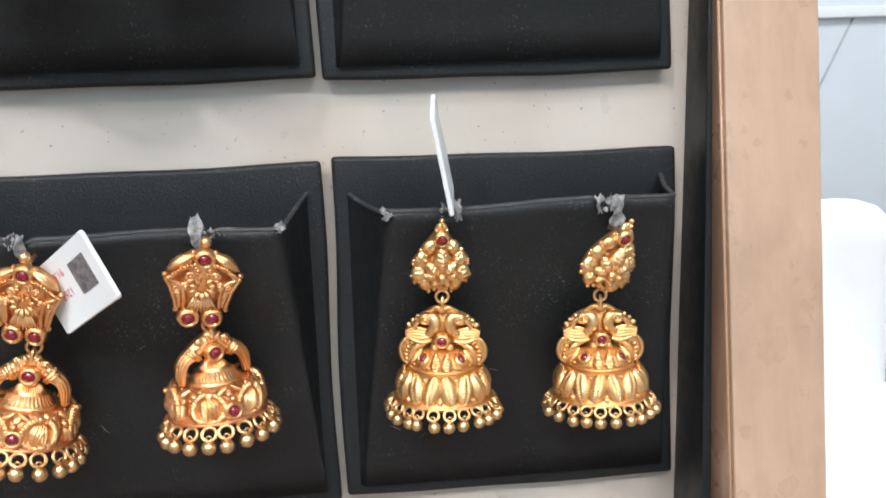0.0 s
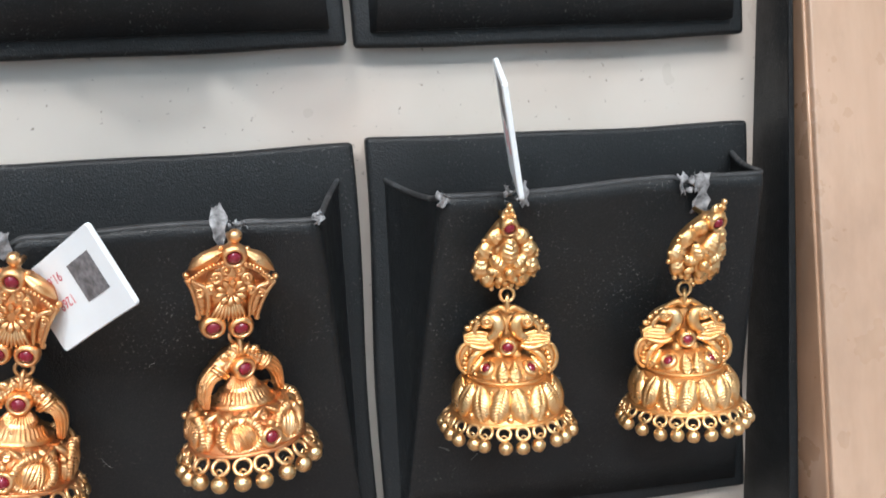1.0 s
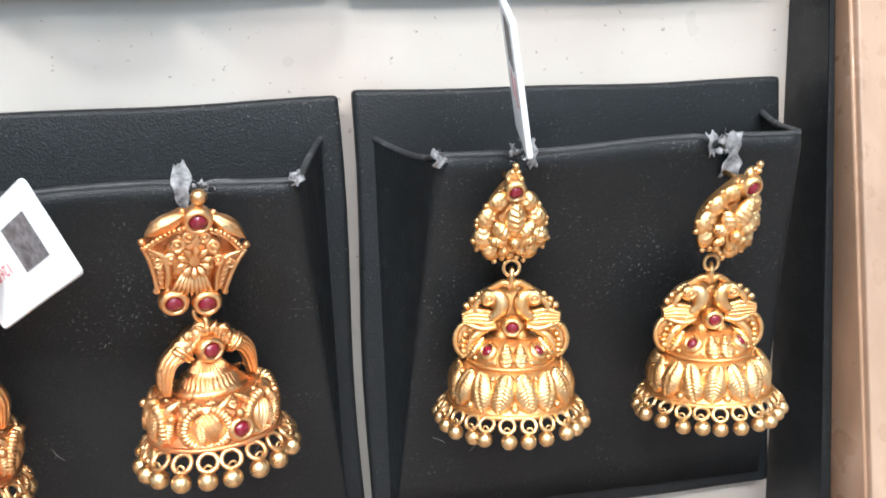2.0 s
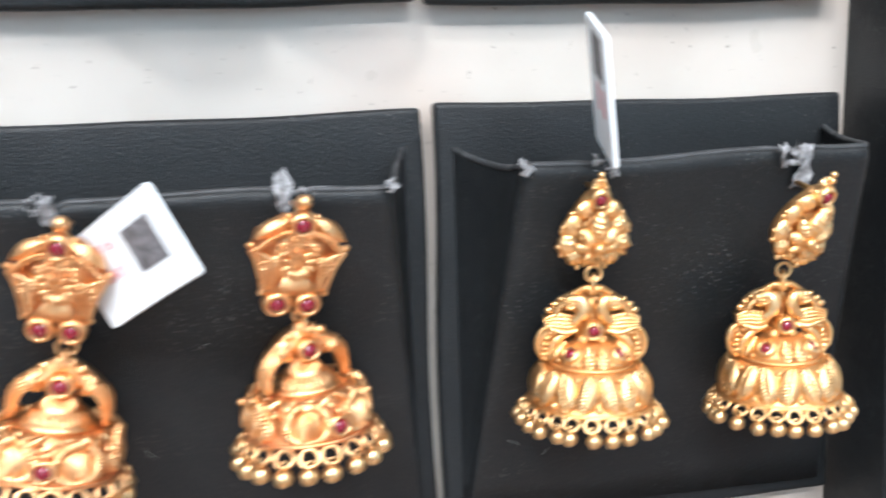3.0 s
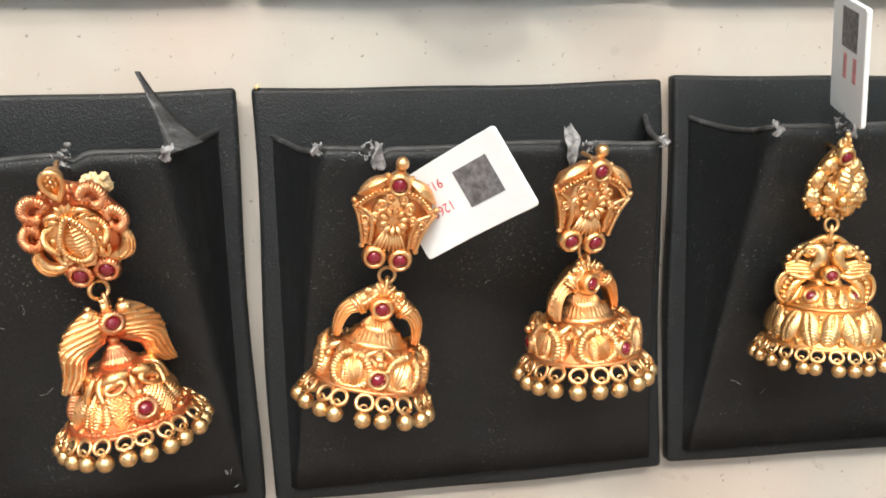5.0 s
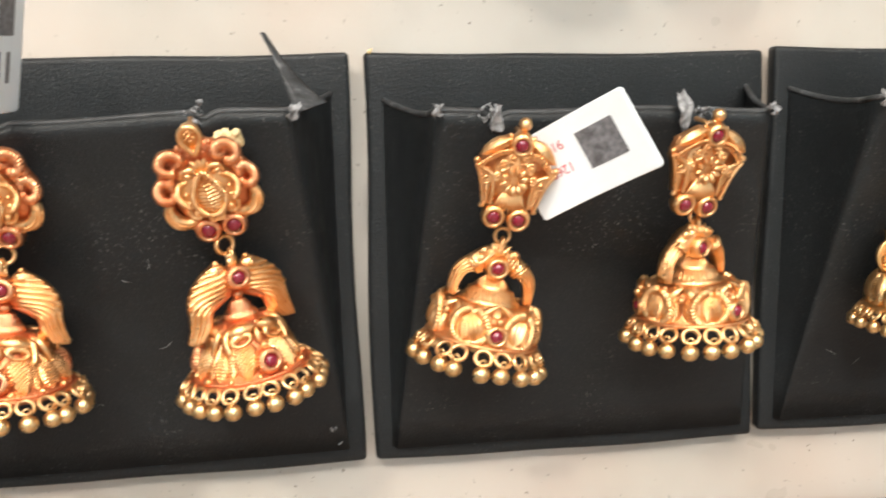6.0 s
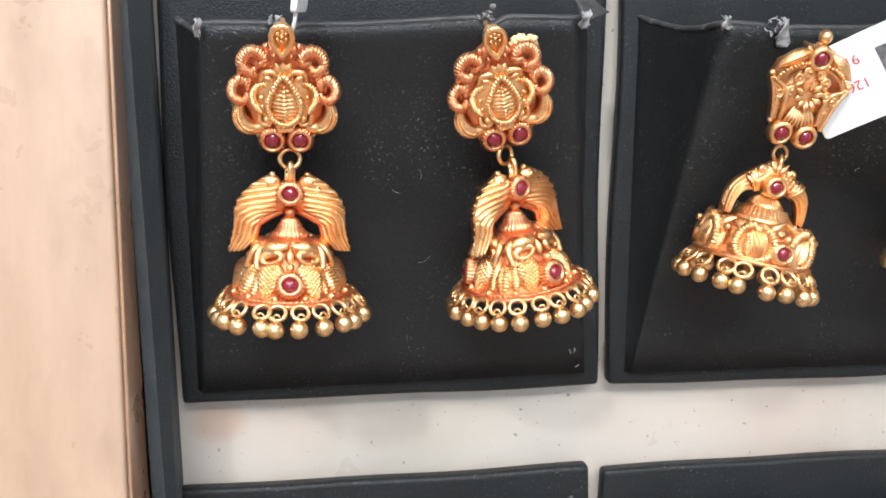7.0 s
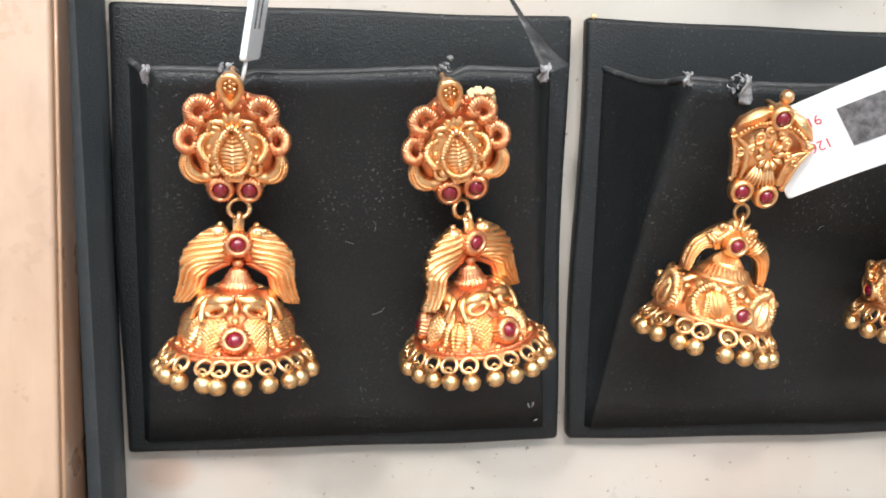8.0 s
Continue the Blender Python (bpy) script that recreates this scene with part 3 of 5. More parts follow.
def fringe(key, parent, M, n, R, z, loop_r, bead_r, rng, mat):
    """Ring loops round the rim with a gold bead hanging from each."""
    for i in range(n):
        a = 360 * (i + 0.5) / n + rng.uniform(-3, 3)
        out = rng.uniform(30, 52)
        p = Matrix.Rotation(radians(a), 4, "Z") @ Matrix.Translation((0, -R, z)) @ Matrix.Rotation(radians(-out), 4, "X")

        def loop(b):
            tube(b, arc(0, -loop_r * 0.9, loop_r, loop_r, 0, 342, 19), loop_r * 0.26, 8, True)
        lp = shared(key + "loop", loop, "ring_loop", mat, parent, "", mmat(M @ p))
        sway = Matrix.Translation((0, 0, -loop_r * 1.6)) @ Matrix.Rotation(radians(rng.uniform(-16, 16)), 4, "Y") @ Matrix.Rotation(radians(out + rng.uniform(-8, 8)), 4, "X")

        def bead(b):
            ball(b, (0, 0, -bead_r * 1.35), bead_r, 16, 11)
            tube(b, arc(0, -0.05, bead_r * 0.38, bead_r * 0.46, 0, 336, 14), bead_r * 0.13, 6, True)
            tube(b, [(0, 0, -bead_r * 0.32), (0, 0, -bead_r * 0.45)], bead_r * 0.3, 8)
        shared(key + "bead", bead, "bead", BEAD_GOLD, lp, "", mmat(sway))


def link(key, t, D, z, mat, r=2.0, y=-1.5):
    def ring(b):
        tube(b, arc(0, 0, r, r, 0, 345, 27), r * 0.24, 9, True)
    shared(key + "ring", ring, "link_ring", mat, t, "", mmat(D @ at(0, y, z, 0, 0, 10)))

    def bail(b):
        tube(b, arc(0, 0, 0.7, 1.5, 0, 345, 15), 0.42, 6, True)
    shared(key + "bail", bail, "bail", mat, t, "", mmat(D @ at(0.1, -1.0, z - r - 0.4, 0, 0, 84)))


def post(key, t, S, mat):
    def pin(b):
        tube(b, [(0, 0.5, -3), (0, 5.5, -3)], 0.45, 8)
    shared(key + "post", pin, "post", mat, t, "", mmat(S))


def curve(pts, n):
    """A smooth line of n + 1 points through the given ones (x, z or x, y, z)."""
    p = [Vector((q[0], 0, q[1])) if len(q) == 2 else Vector(q) for q in pts]
    p = [p[0] * 2 - p[1]] + p + [p[-1] * 2 - p[-2]]
    out, spans = [], len(p) - 3
    for i in range(n + 1):
        s = i / n * spans
        k = min(spans - 1, int(s))
        u = s - k
        a, c, d, e = p[k:k + 4]
        out.append(0.5 * (2 * c + (d - a) * u + (2 * a - 5 * c + 4 * d - e) * u * u + (3 * c - a - 3 * d + e) * u ** 3))
    return out


def side(pts, sx, y=0.0, rise=0.0):
    """The line on one side of the piece (sx), lifted towards the viewer in its middle."""
    n = len(pts) - 1
    return [Vector((sx * p.x, p.y + y - rise * math.sin(math.pi * i / n), p.z)) for i, p in enumerate(pts)]


def ribbed(b, pts, r, ribs, amp=0.14, sides=9, thin=0.5):
    """A corded tube, thinner at both ends."""
    pts = dense(pts, int(max(ribs, 4) * 7))
    tube(b, pts, lambda s: r * (thin + (1 - thin) * math.sin(math.pi * s) ** 0.5) * (1 + amp * math.cos(2 * math.pi * ribs * s)), sides)


def wing_sheet(b, inner, outer, sx, bulge, ridge, nu=70, nv=36, thick=1.4):
    """A curved plate between two edge lines with relief ridge(u, v)."""
    def point(u, v):
        f = u * nu
        k = min(nu - 1, int(f))
        p = inner[k].lerp(inner[k + 1], f - k).lerp(outer[k].lerp(outer[k + 1], f - k), v)
        return (sx * p.x, p.y - bulge * (0.25 + math.sin(math.pi * (0.1 + 0.8 * v))) * (1 - 0.45 * u) - ridge(u, v), p.z)
    sheet(b, point, nu, nv, Vector((0, thick, 0)))


def boss(b, m, rx, rz, height, rings, amp, drop=0.0, off=(0, 0), n=40, sides=44):
    """A round or drop-shaped dome facing -y with ring-shaped ridges."""
    rows = []
    for i in range(n + 1):
        q = i / n
        row = []
        for j in range(sides):
            a = 2 * math.pi * j / sides
            k = 1 - drop * math.cos(a)
            h = height * (1 - q ** 2.4) + amp * math.sin(2 * math.pi * rings * q) * min(1, 4 * q) * (1 - q ** 8)
            row.append(b.verts.new(m @ Vector((rx * q * math.sin(a) * k + off[0] * (1 - q), -h, rz * q * math.cos(a) + off[1] * (1 - q)))))
        rows.append(row)
    rows.append([b.verts.new(m @ Vector((rx * math.sin(2 * math.pi * j / sides) * (1 - drop * math.cos(2 * math.pi * j / sides)), 0.9, rz * math.cos(2 * math.pi * j / sides)))) for j in range(sides)])
    for p, q in zip(rows, rows[1:]):
        for j in range(sides):
            k = (j + 1) % sides
            if p is rows[0]:
                continue
            b.faces.new([p[j], p[k], q[k], q[j]])
    b.faces.new(rows[1])


def plume(x):
    """Rounded ridges with sharp grooves between them, 0 to 1, one for each whole step of x."""
    return abs(math.sin(math.pi * x)) ** 0.55


def ring_line(r, z, n=56):
    return [(r * math.sin(a), -r * math.cos(a), z) for a in [2 * math.pi * i / n for i in range(n)]]


def earring_a(x, y, z, S, D, seed, label):
    """Rosette stud, two spread-winged birds, cone-shaped bell with fruit and leaf work."""
    rng = random.Random(seed)
    t = thing("earring", pose(x, y, z), label, "earring", "gold earrings on the tray")

    def base(b):
        lathe(b, [(6.6, -0.75), (7.6, -0.3), (7.9, 1.0)], 64, lambda a, k: 0.35 * math.cos(8 * a + 0.4))
        bmesh.ops.rotate(b, verts=b.verts[:], matrix=Matrix.Rotation(radians(-90), 3, "X"))
        bmesh.ops.translate(b, verts=b.verts[:], vec=(0, 0.8, -12.2))
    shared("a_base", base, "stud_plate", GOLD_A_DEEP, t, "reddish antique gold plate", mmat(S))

    def crown(b):
        drop = []
        for i in range(48):
            a = 2 * math.pi * i / 48
            c = math.cos(a)
            drop.append((1.62 * math.sin(a) * (1 if c > 0 else 1 - 0.75 * (-c) ** 2.2), -1.5, -2.9 + (1.6 * c if c > 0 else 2.9 * c)))
        tube(b, drop, 0.5, 9, True)
        back = [b.verts.new((px, 0.6, pz)) for px, _, pz in drop]
        front = [b.verts.new((px * 0.95, -1.45, -2.9 + (pz + 2.9) * 0.95)) for px, _, pz in drop]
        b.faces.new(back)
        b.faces.new(front[::-1])
        for i in range(48):
            j = (i + 1) % 48
            b.faces.new([back[i], back[j], front[j], front[i]])
        for px, pz in [(0, 0)] + [(0.78 * math.sin(math.pi * i / 3), 0.78 * math.cos(math.pi * i / 3)) for i in range(6)]:
            ball(b, (px, -1.6, -2.8 + pz), 0.36, 10, 7)
    shared("a_crown", crown, "crown_drop", GOLD_A, t, "", mmat(S))
    for sx in (-1, 1):
        def curl(b, sx=sx):
            ribbed(b, side(curve([(4.5, -7.7), (4.9, -8.6), (6.2, -7.9), (6.5, -6.6), (5.5, -5.4), (4.1, -5.3), (3.0, -6.3), (3.5, -7.2), (4.4, -7.3)], 90), sx, -0.5, 0.6), 0.98, 27, 0.065, 10, 0.62)
        shared("a_curl%d" % sx, curl, "scroll", GOLD_A_ROSE, t, "", mmat(S))

        def hook(b, sx=sx):
            ribbed(b, side(curve([(5.9, -11.4), (5.9, -10.3), (7.1, -9.7), (8.2, -10.7), (8.2, -12.2), (7.1, -13.1), (6.1, -12.7), (6.0, -11.9)], 90), sx, -0.4, 0.6), 0.92, 26, 0.065, 10, 0.62)
        shared("a_hook%d" % sx, hook, "side_scroll", GOLD_A_ROSE, t, "", mmat(S))

        def horn(b, sx=sx):
            pts = dense(side(curve([(7.3, -13.9), (7.5, -15.2), (6.9, -16.7), (5.5, -17.6), (3.8, -17.5), (2.6, -16.9)], 60), sx, -0.2, 0.5), 44)
            def girth(s):
                return 0.3 + 0.9 * math.sin(math.pi * (0.22 + 0.74 * s)) ** 1.2
            tube(b, pts, girth, 14)
            for i in range(2, 28, 2):
                p, r = pts[i], girth(i / 43)
                away = Vector((p.x, 0, p.z + 12.6)).normalized()
                for q in (5, 38, 70):
                    ball(b, p + (away * math.sin(radians(q)) - Vector((0, math.cos(radians(q)), 0))) * r, 0.27, 7, 5)
            ball(b, (sx * 6.9, -0.4, -13.7), 0.5, 10, 7)
            ball(b, (sx * 4.6, -0.3, -18.9), 0.42, 10, 7)
        shared("a_horn%d" % sx, horn, "horn_leaf", GOLD_A, t, "crescent horn with fine dots", mmat(S))
        for k, (px, pz, r) in enumerate(((2.6, -4.6, 0.58), (2.45, -6.6, 0.55), (1.35, -6.1, 0.45), (6.9, -8.5, 0.55), (5.6, -9.5, 0.62))):
            def grain(b, px=px, pz=pz, r=r, sx=sx):
                ball(b, (sx * px, -0.8, pz), r, 12, 8)
            shared("a_grain%d%d" % (k, sx), grain, "bead_boss", GOLD_A_ROSE, t, "", mmat(S))

    def heart(b):
        ball(b, (0, -0.5, -12.6), 5.0, 28, 16, (1.04, 0.34, 0.98))
        drop = [(2.75 * math.sin(a) * (1 - 0.40 * max(0, math.cos(a))), -2.35, -12.9 + 3.55 * math.cos(a) + 0.6 * max(0, math.cos(a)) ** 3) for a in [2 * math.pi * i / 80 for i in range(80)]]
        rope(b, drop, 0.52, 38, 0.20, 8, True)
        leaf(b, at(0, -1.75, -12.8), 7.0, 4.9, 0.7, 11, 0.13, 0.0, 0.7, 60, 14, keel=-0.35)
        ball(b, (0, -2.4, -15.4), 0.34, 8, 6)
        for sx in (-1, 1):
            ribbed(b, side(curve([(2.7, -10.1), (4.3, -10.5), (5.1, -11.8), (4.9, -13.3), (3.9, -14.7)], 50), sx, -1.3, 0.3), 0.6, 17, 0.16, 8, 0.7)
            tube(b, side(curve([(3.7, -9.4), (3.2, -8.3), (1.8, -8.1), (0.5, -9.0)], 30), sx, -1.5, 0.4), lambda s: 0.32 + 0.22 * s, 8)
            leaf(b, at(sx * 2.45, -1.5, -9.1, sx * 70), 2.2, 1.2, 0.7, 0, 0, nu=10, nv=6)
            for px, pz, r in ((3.75, -12.3, 0.5), (3.65, -13.8, 0.48), (2.9, -15.8, 0.72)):
                ball(b, (sx * px, -1.5, pz), r, 12, 8)
            tube(b, side(curve([(4.3, -15.2), (3.9, -16.5), (2.7, -16.7), (2.2, -15.9)], 24), sx, -1.1, 0.3), 0.4, 8)
        for dx in (-0.8, 0, 0.8):
            leaf(b, at(dx * 0.9, -1.7, -7.8, dx * 32), 2.4, 1.3, 0.5, 0, 0, nu=12, nv=8, point=1.3)
        skew_box(b, [(-1.2, -1.7, -18.0), (1.2, -1.7, -18.0), (1.2, 0.2, -18.0), (-1.2, 0.2, -18.0), (-2.1, -1.5, -16.2), (2.1, -1.5, -16.2), (2.1, 0.2, -16.2), (-2.1, 0.2, -16.2)], 0.25)
    shared("a_heart", heart, "rosette", GOLD_A, t, "ribbed teardrop rosette", mmat(S))
    for sx in (-1, 1):
        stone("a_low", t, mmat(S @ at(sx * 2.3, -1.0, -19.5, 0, 3)), 2.0, GOLD_A_ROSE, True, 1.3)
    post("a", t, S, GOLD_A)
    link("a", t, D, -22.7, GOLD_A, 1.65, 0.6)

    def strap(b):
        pts = [(0, 0.3, -24.2), (0, -0.7, -24.1), (0, -1.1, -24.9), (0, -1.0, -26.9)]
        for p, q in zip(pts, pts[1:]):
            skew_box(b, [(-0.85, p[1] - 0.2, p[2]), (0.85, p[1] - 0.2, p[2]), (0.85, p[1] + 0.25, p[2]), (-0.85, p[1] + 0.25, p[2]),
                         (-0.85, q[1] - 0.2, q[2]), (0.85, q[1] - 0.2, q[2]), (0.85, q[1] + 0.25, q[2]), (-0.85, q[1] + 0.25, q[2])])
    shared("a_strap", strap, "strap", GOLD_A, t, "", mmat(D))
    for sx in (-1, 1):
        def bird(b, sx=sx):
            ball(b, (sx * 3.0, -0.7, -26.7), 1.5, 16, 10, (1.1, 0.85, 0.95))
            ball(b, (sx * 3.1, -1.9, -26.6), 0.62, 12, 8, (1, 0.6, 1))
            ball(b, (sx * 2.8, -0.4, -25.4), 0.6, 10, 7)
            tube(b, [(sx * 2.1, -1.1, -27.2), (sx * 1.2, -1.4, -27.9)], lambda s: 0.75 - 0.5 * s, 8)
            outer = dense(curve([(3.2, -25.4), (5.6, -26.9), (7.7, -29.3), (8.6, -31.9), (8.6, -34.4), (9.0, -36.6), (9.8, -38.7)], 80), 91)
            inner = dense(curve([(1.0, -28.5), (1.2, -30.4), (2.5, -31.8), (4.3, -32.9), (5.1, -34.5), (5.6, -36.6), (7.0, -38.5)], 80), 91)

            def feather(u, v):
                return 0.64 * plume(8.5 * (min(u, 0.62) + 0.25 * max(0.0, u - 0.62) - 0.48 * v)) * min(1.0, 0.25 + 3 * v) + 0.05 * math.sin(2 * math.pi * 34 * u)
            for k in range(91):
                outer[k].x += 0.3 * plume(8.5 * (min(k / 90, 0.62) + 0.25 * max(0.0, k / 90 - 0.62) - 0.48))
            wing_sheet(b, inner, outer, sx, 1.3, feather, 90, 60, 1.4)
            for k in range(22, 90, 8):
                ball(b, (sx * (outer[k].x - 0.2), -0.4, outer[k].z), 0.36, 10, 7)
        shared("a_bird%d" % sx, bird, "bird", GOLD_A, t, "bird with ribbed spread wing", mmat(D))

        def breast(b, sx=sx):
            ball(b, (sx * 1.9, 0.2, -29.6), 2.2, 16, 10, (0.9, 0.7, 1.15))
            tube(b, side(curve([(1.2, -31.6), (3.6, -32.9), (5.1, -34.0), (5.6, -35.8), (6.2, -37.2)], 24), sx, 0.3), 0.7, 8)
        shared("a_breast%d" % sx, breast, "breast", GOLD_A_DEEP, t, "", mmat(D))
    stone("a_mid", t, mmat(D @ at(0, -2.4, -28.4)), 1.85, GOLD_A_ROSE, True, 2.2, 1.08)

    def spire(b):
        ball(b, (0, -0.5, -31.9), 0.95, 12, 8)
        rows = [(0.7, -32.5), (1.15, -32.9), (1.5, -33.4), (1.45, -33.55), (1.95, -34.1), (1.9, -34.3), (2.3, -34.9), (2.25, -35.1), (2.75, -35.3), (2.85, -36.2), (2.5, -36.7)]
        lathe(b, rows, 108, lambda a, k: 0.12 * math.sin(27 * a) if k in (2, 4, 6, 8, 9) else 0)
    shared("a_spire", spire, "spire", GOLD_A_ROSE, t, "ribbed cone under the birds", mmat(D))

    def bell(b):
        lathe(b, [(2.1, -36.2), (3.6, -36.5), (4.7, -37.3), (5.0, -39.2), (6.0, -41.8), (7.5, -44.3), (9.2, -45.7), (10.3, -46.3), (10.3, -46.7), (9.4, -46.7), (8.0, -45.2), (2.0, -38.0)], 64)
        tube(b, ring_line(10.2, -46.3), 0.45, 7, True)
        rope(b, ring_line(9.4, -45.8), 0.36, 70, 0.25, 7, True)
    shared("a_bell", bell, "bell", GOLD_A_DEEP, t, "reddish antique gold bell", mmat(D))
    for k in range(3):
        for dk in (-1, 1):
            turn = mmat(D @ Matrix.Rotation(radians(120 * k + 27 * dk), 4, "Z"))

            def fruit(b):
                leaf(b, on_dome(0, 6.9, -43.1, -29) @ at(0, 0, 0, 180), 7.0, 4.6, 1.8, 10, 0.30, 0.0, 0.66, 64, 30, hatch=5, blunt=0.62)
            shared("a_fruit", fruit, "fruit_boss", GOLD_A, t, "scaled fruit in relief", turn)

            def hood(b, dk=dk):
                m = on_dome(0, 4.9, -38.7, -34)
                oval = [m @ Vector((0.15 * dk + 1.5 * math.sin(q), -0.7, -0.9 + 1.0 * math.cos(q) - 0.3 * dk * math.sin(q))) for q in [2 * math.pi * i / 40 for i in range(40)]]
                tube(b, oval, lambda s: 0.55 + 0.3 * math.cos(2 * math.pi * s), 10, True)
                leaf(b, m @ at(0.2 * dk, -0.7, 0.9, 90 + 16 * dk), 4.8, 2.9, 1.3, 0, 0, point=1.0, nu=20, nv=12, blunt=0.55)
                tube(b, [m @ Vector(p) for p in side(curve([(1.2, 1.4), (2.4, 0.6), (2.7, -1.0), (2.3, -3.0)], 24), dk, -0.3, 0.5)], lambda s: 0.8 - 0.35 * s, 9)
            shared("a_hood%d" % dk, hood, "petal_hood", GOLD_A, t, "smooth curled petal", turn)

            def drape(b, dk=dk):
                leaf(b, on_dome(0, 4.1, -37.2, -58) @ at(0, 0, 0, 70 * dk), 4.6, 2.5, 0.9, 0, 0, point=0.9, nu=18, nv=10, blunt=0.6)
            shared("a_drape%d" % dk, drape, "shoulder_petal", GOLD_A_ROSE, t, "", mmat(D @ Matrix.Rotation(radians(120 * k + 60 + 26 * dk), 4, "Z")))

        def blade(b):
            leaf(b, on_dome(0, 7.2, -43.4, -29), 5.4, 3.2, 1.4, 9, 0.16, 0.4, 0.8, 60, 14, keel=0.35, blunt=0.6)
            for dx in (-15, 15):
                leaf(b, on_dome(dx, 6.4, -42.3, -30), 7.6, 2.5, 1.1, 15, 0.14, 0.5, 0.9, 66, 10, blunt=0.6)
                ball(b, on_dome(dx, 9.2, -45.4, 0).translation, 0.62, 10, 7)
            ribbed(b, [on_dome(q, 4.9 + 0.015 * abs(q), -38.8 - 0.01 * abs(q), 0).translation for q in range(-22, 23, 4)], 0.6, 13, 0.12, 8, 0.6)
        shared("a_blade", blade, "leaf_boss", GOLD_A, t, "", mmat(D @ Matrix.Rotation(radians(120 * k + 60), 4, "Z")))
        stone("a_bell", t, mmat(D @ on_dome(120 * k, 8.9, -42.9, -14)), 1.85, GOLD_A_ROSE, True, 2.0, 1.1)

        def dots(b):
            ball(b, on_dome(0, 7.6, -40.2, 0).translation, 0.75, 10, 7)
            for dx in (-15, 15):
                ball(b, on_dome(dx, 9.1, -45.3, 0).translation, 0.66, 10, 7)
            leaf(b, on_dome(0, 5.2, -38.6, -30), 3.4, 1.5, 0.9, 0, 0, nu=12, nv=8)
        shared("a_dots", dots, "bead_boss", GOLD_A, t, "", mmat(D @ Matrix.Rotation(radians(120 * k), 4, "Z")))
    fringe("a", t, D, 22, 10.6, -46.1, 1.3, 1.46, rng, GOLD_A)
    return t


def earring_b(x, y, z, S, D, seed, label):
    """Shield stud with three rubies, bird arch, low round bell with peacock-eye bosses."""
    rng = random.Random(seed)
    t = thing("earring", pose(x, y, z), label, "earring", "gold earrings on the tray")
    edge = [(-2.4, -3.4), (2.4, -3.4), (6.2, -5.9), (6.9, -8.2), (3.9, -16.4), (-3.9, -16.4), (-6.9, -8.2), (-6.2, -5.9)]

    def base(b):
        lo = [b.verts.new((px, 1.4, pz)) for px, pz in edge]
        hi = [b.verts.new((px * 0.93, 0.1, -9.5 + (pz + 9.5) * 0.93)) for px, pz in edge]
        b.faces.new(lo)
        b.faces.new(hi[::-1])
        for i in range(8):
            b.faces.new([lo[i], lo[(i + 1) % 8], hi[(i + 1) % 8], hi[i]])
    shared("b_base", base, "stud_plate", GOLD_B_DEEP, t, "matte gold shield plate", mmat(S))

    def knob(b):
        ball(b, (0, -0.6, -0.9), 1.2, 16, 10)
        tube(b, [(0, -0.4, -1.8), (0, 0.2, -3.4)], lambda s: 0.7 + 0.6 * s, 10)
    shared("b_knob", knob, "knob", GOLD_B, t, "", mmat(S))
    stone("b_top", t, mmat(S @ at(0, -1.5, -4.4, 0, 8)), 1.95, GOLD_B, False, 1.2)
    for sx in (-1, 1):
        def shoulder(b, sx=sx):
            leaf(b, at(sx * 4.3, -0.7, -5.2, sx * 124), 6.6, 2.9, 1.5, 0, 0.12, point=0.95, along=2, nu=24, nv=14)
            tube(b, side(curve([(1.7, -6.2), (3.4, -6.5), (5.2, -7.7), (6.3, -9.0)], 30), sx, -0.9, 0.3), 0.34, 7)
            for p in dense(side(curve([(1.9, -5.5), (3.5, -5.9), (5.2, -7.0), (6.4, -8.2)], 30), sx, -1.75, 0.35), 9):
                ball(b, p, 0.36, 8, 6)
            for px, pz, r in ((7.3, -8.2, 0.62), (6.7, -9.0, 0.5), (2.2, -3.2, 0.5)):
                ball(b, (sx * px, -0.6, pz), r, 10, 7)
        shared("b_shoulder%d" % sx, shoulder, "shoulder_leaf", GOLD_B, t, "", mmat(S))

        def bar(b, sx=sx):
            outer = dense(curve([(7.3, -8.9), (6.3, -10.7), (5.5, -13.0), (4.8, -15.8)], 40), 61)
            inner = dense(curve([(6.4, -9.1), (4.3, -10.3), (3.5, -12.8), (3.5, -15.6)], 40), 61)
            wing_sheet(b, inner, outer, sx, 0.5, lambda u, v: 0.2 * plume(9 * (u + 0.25 * v)) * (1 if 0.25 < v < 0.8 else 0), 60, 18, 1.3)
            tube(b, [Vector((sx * p.x, -0.8, p.z)) for p in outer], 0.36, 8)
            tube(b, [Vector((sx * p.x, -1.1, p.z)) for p in inner], lambda s: 0.28 + 0.2 * math.sin(math.pi * s), 8)
            tube(b, spiral(sx * 5.1, -11.2, 0.2, 0.8, 0, 480 * sx, 40, -1.15), 0.24, 6)
            ball(b, (sx * 4.9, -0.5, -16.0), 0.55, 10, 7)
        shared("b_bar%d" % sx, bar, "side_leaf", GOLD_B, t, "", mmat(S))

    def rosette(b):
        ball(b, (0, 0.3, -10.4), 4.4, 24, 14, (0.98, 0.36, 1.18))
    flower = shared("b_rosette", rosette, "rosette", GOLD_B, t, "flower in relief on a domed ground", mmat(S))

    ornament = ((2.6, -8.3, 1.05, 1), (1.1, -6.9, 0.8, -1), (3.3, -10.4, 0.75, -1))
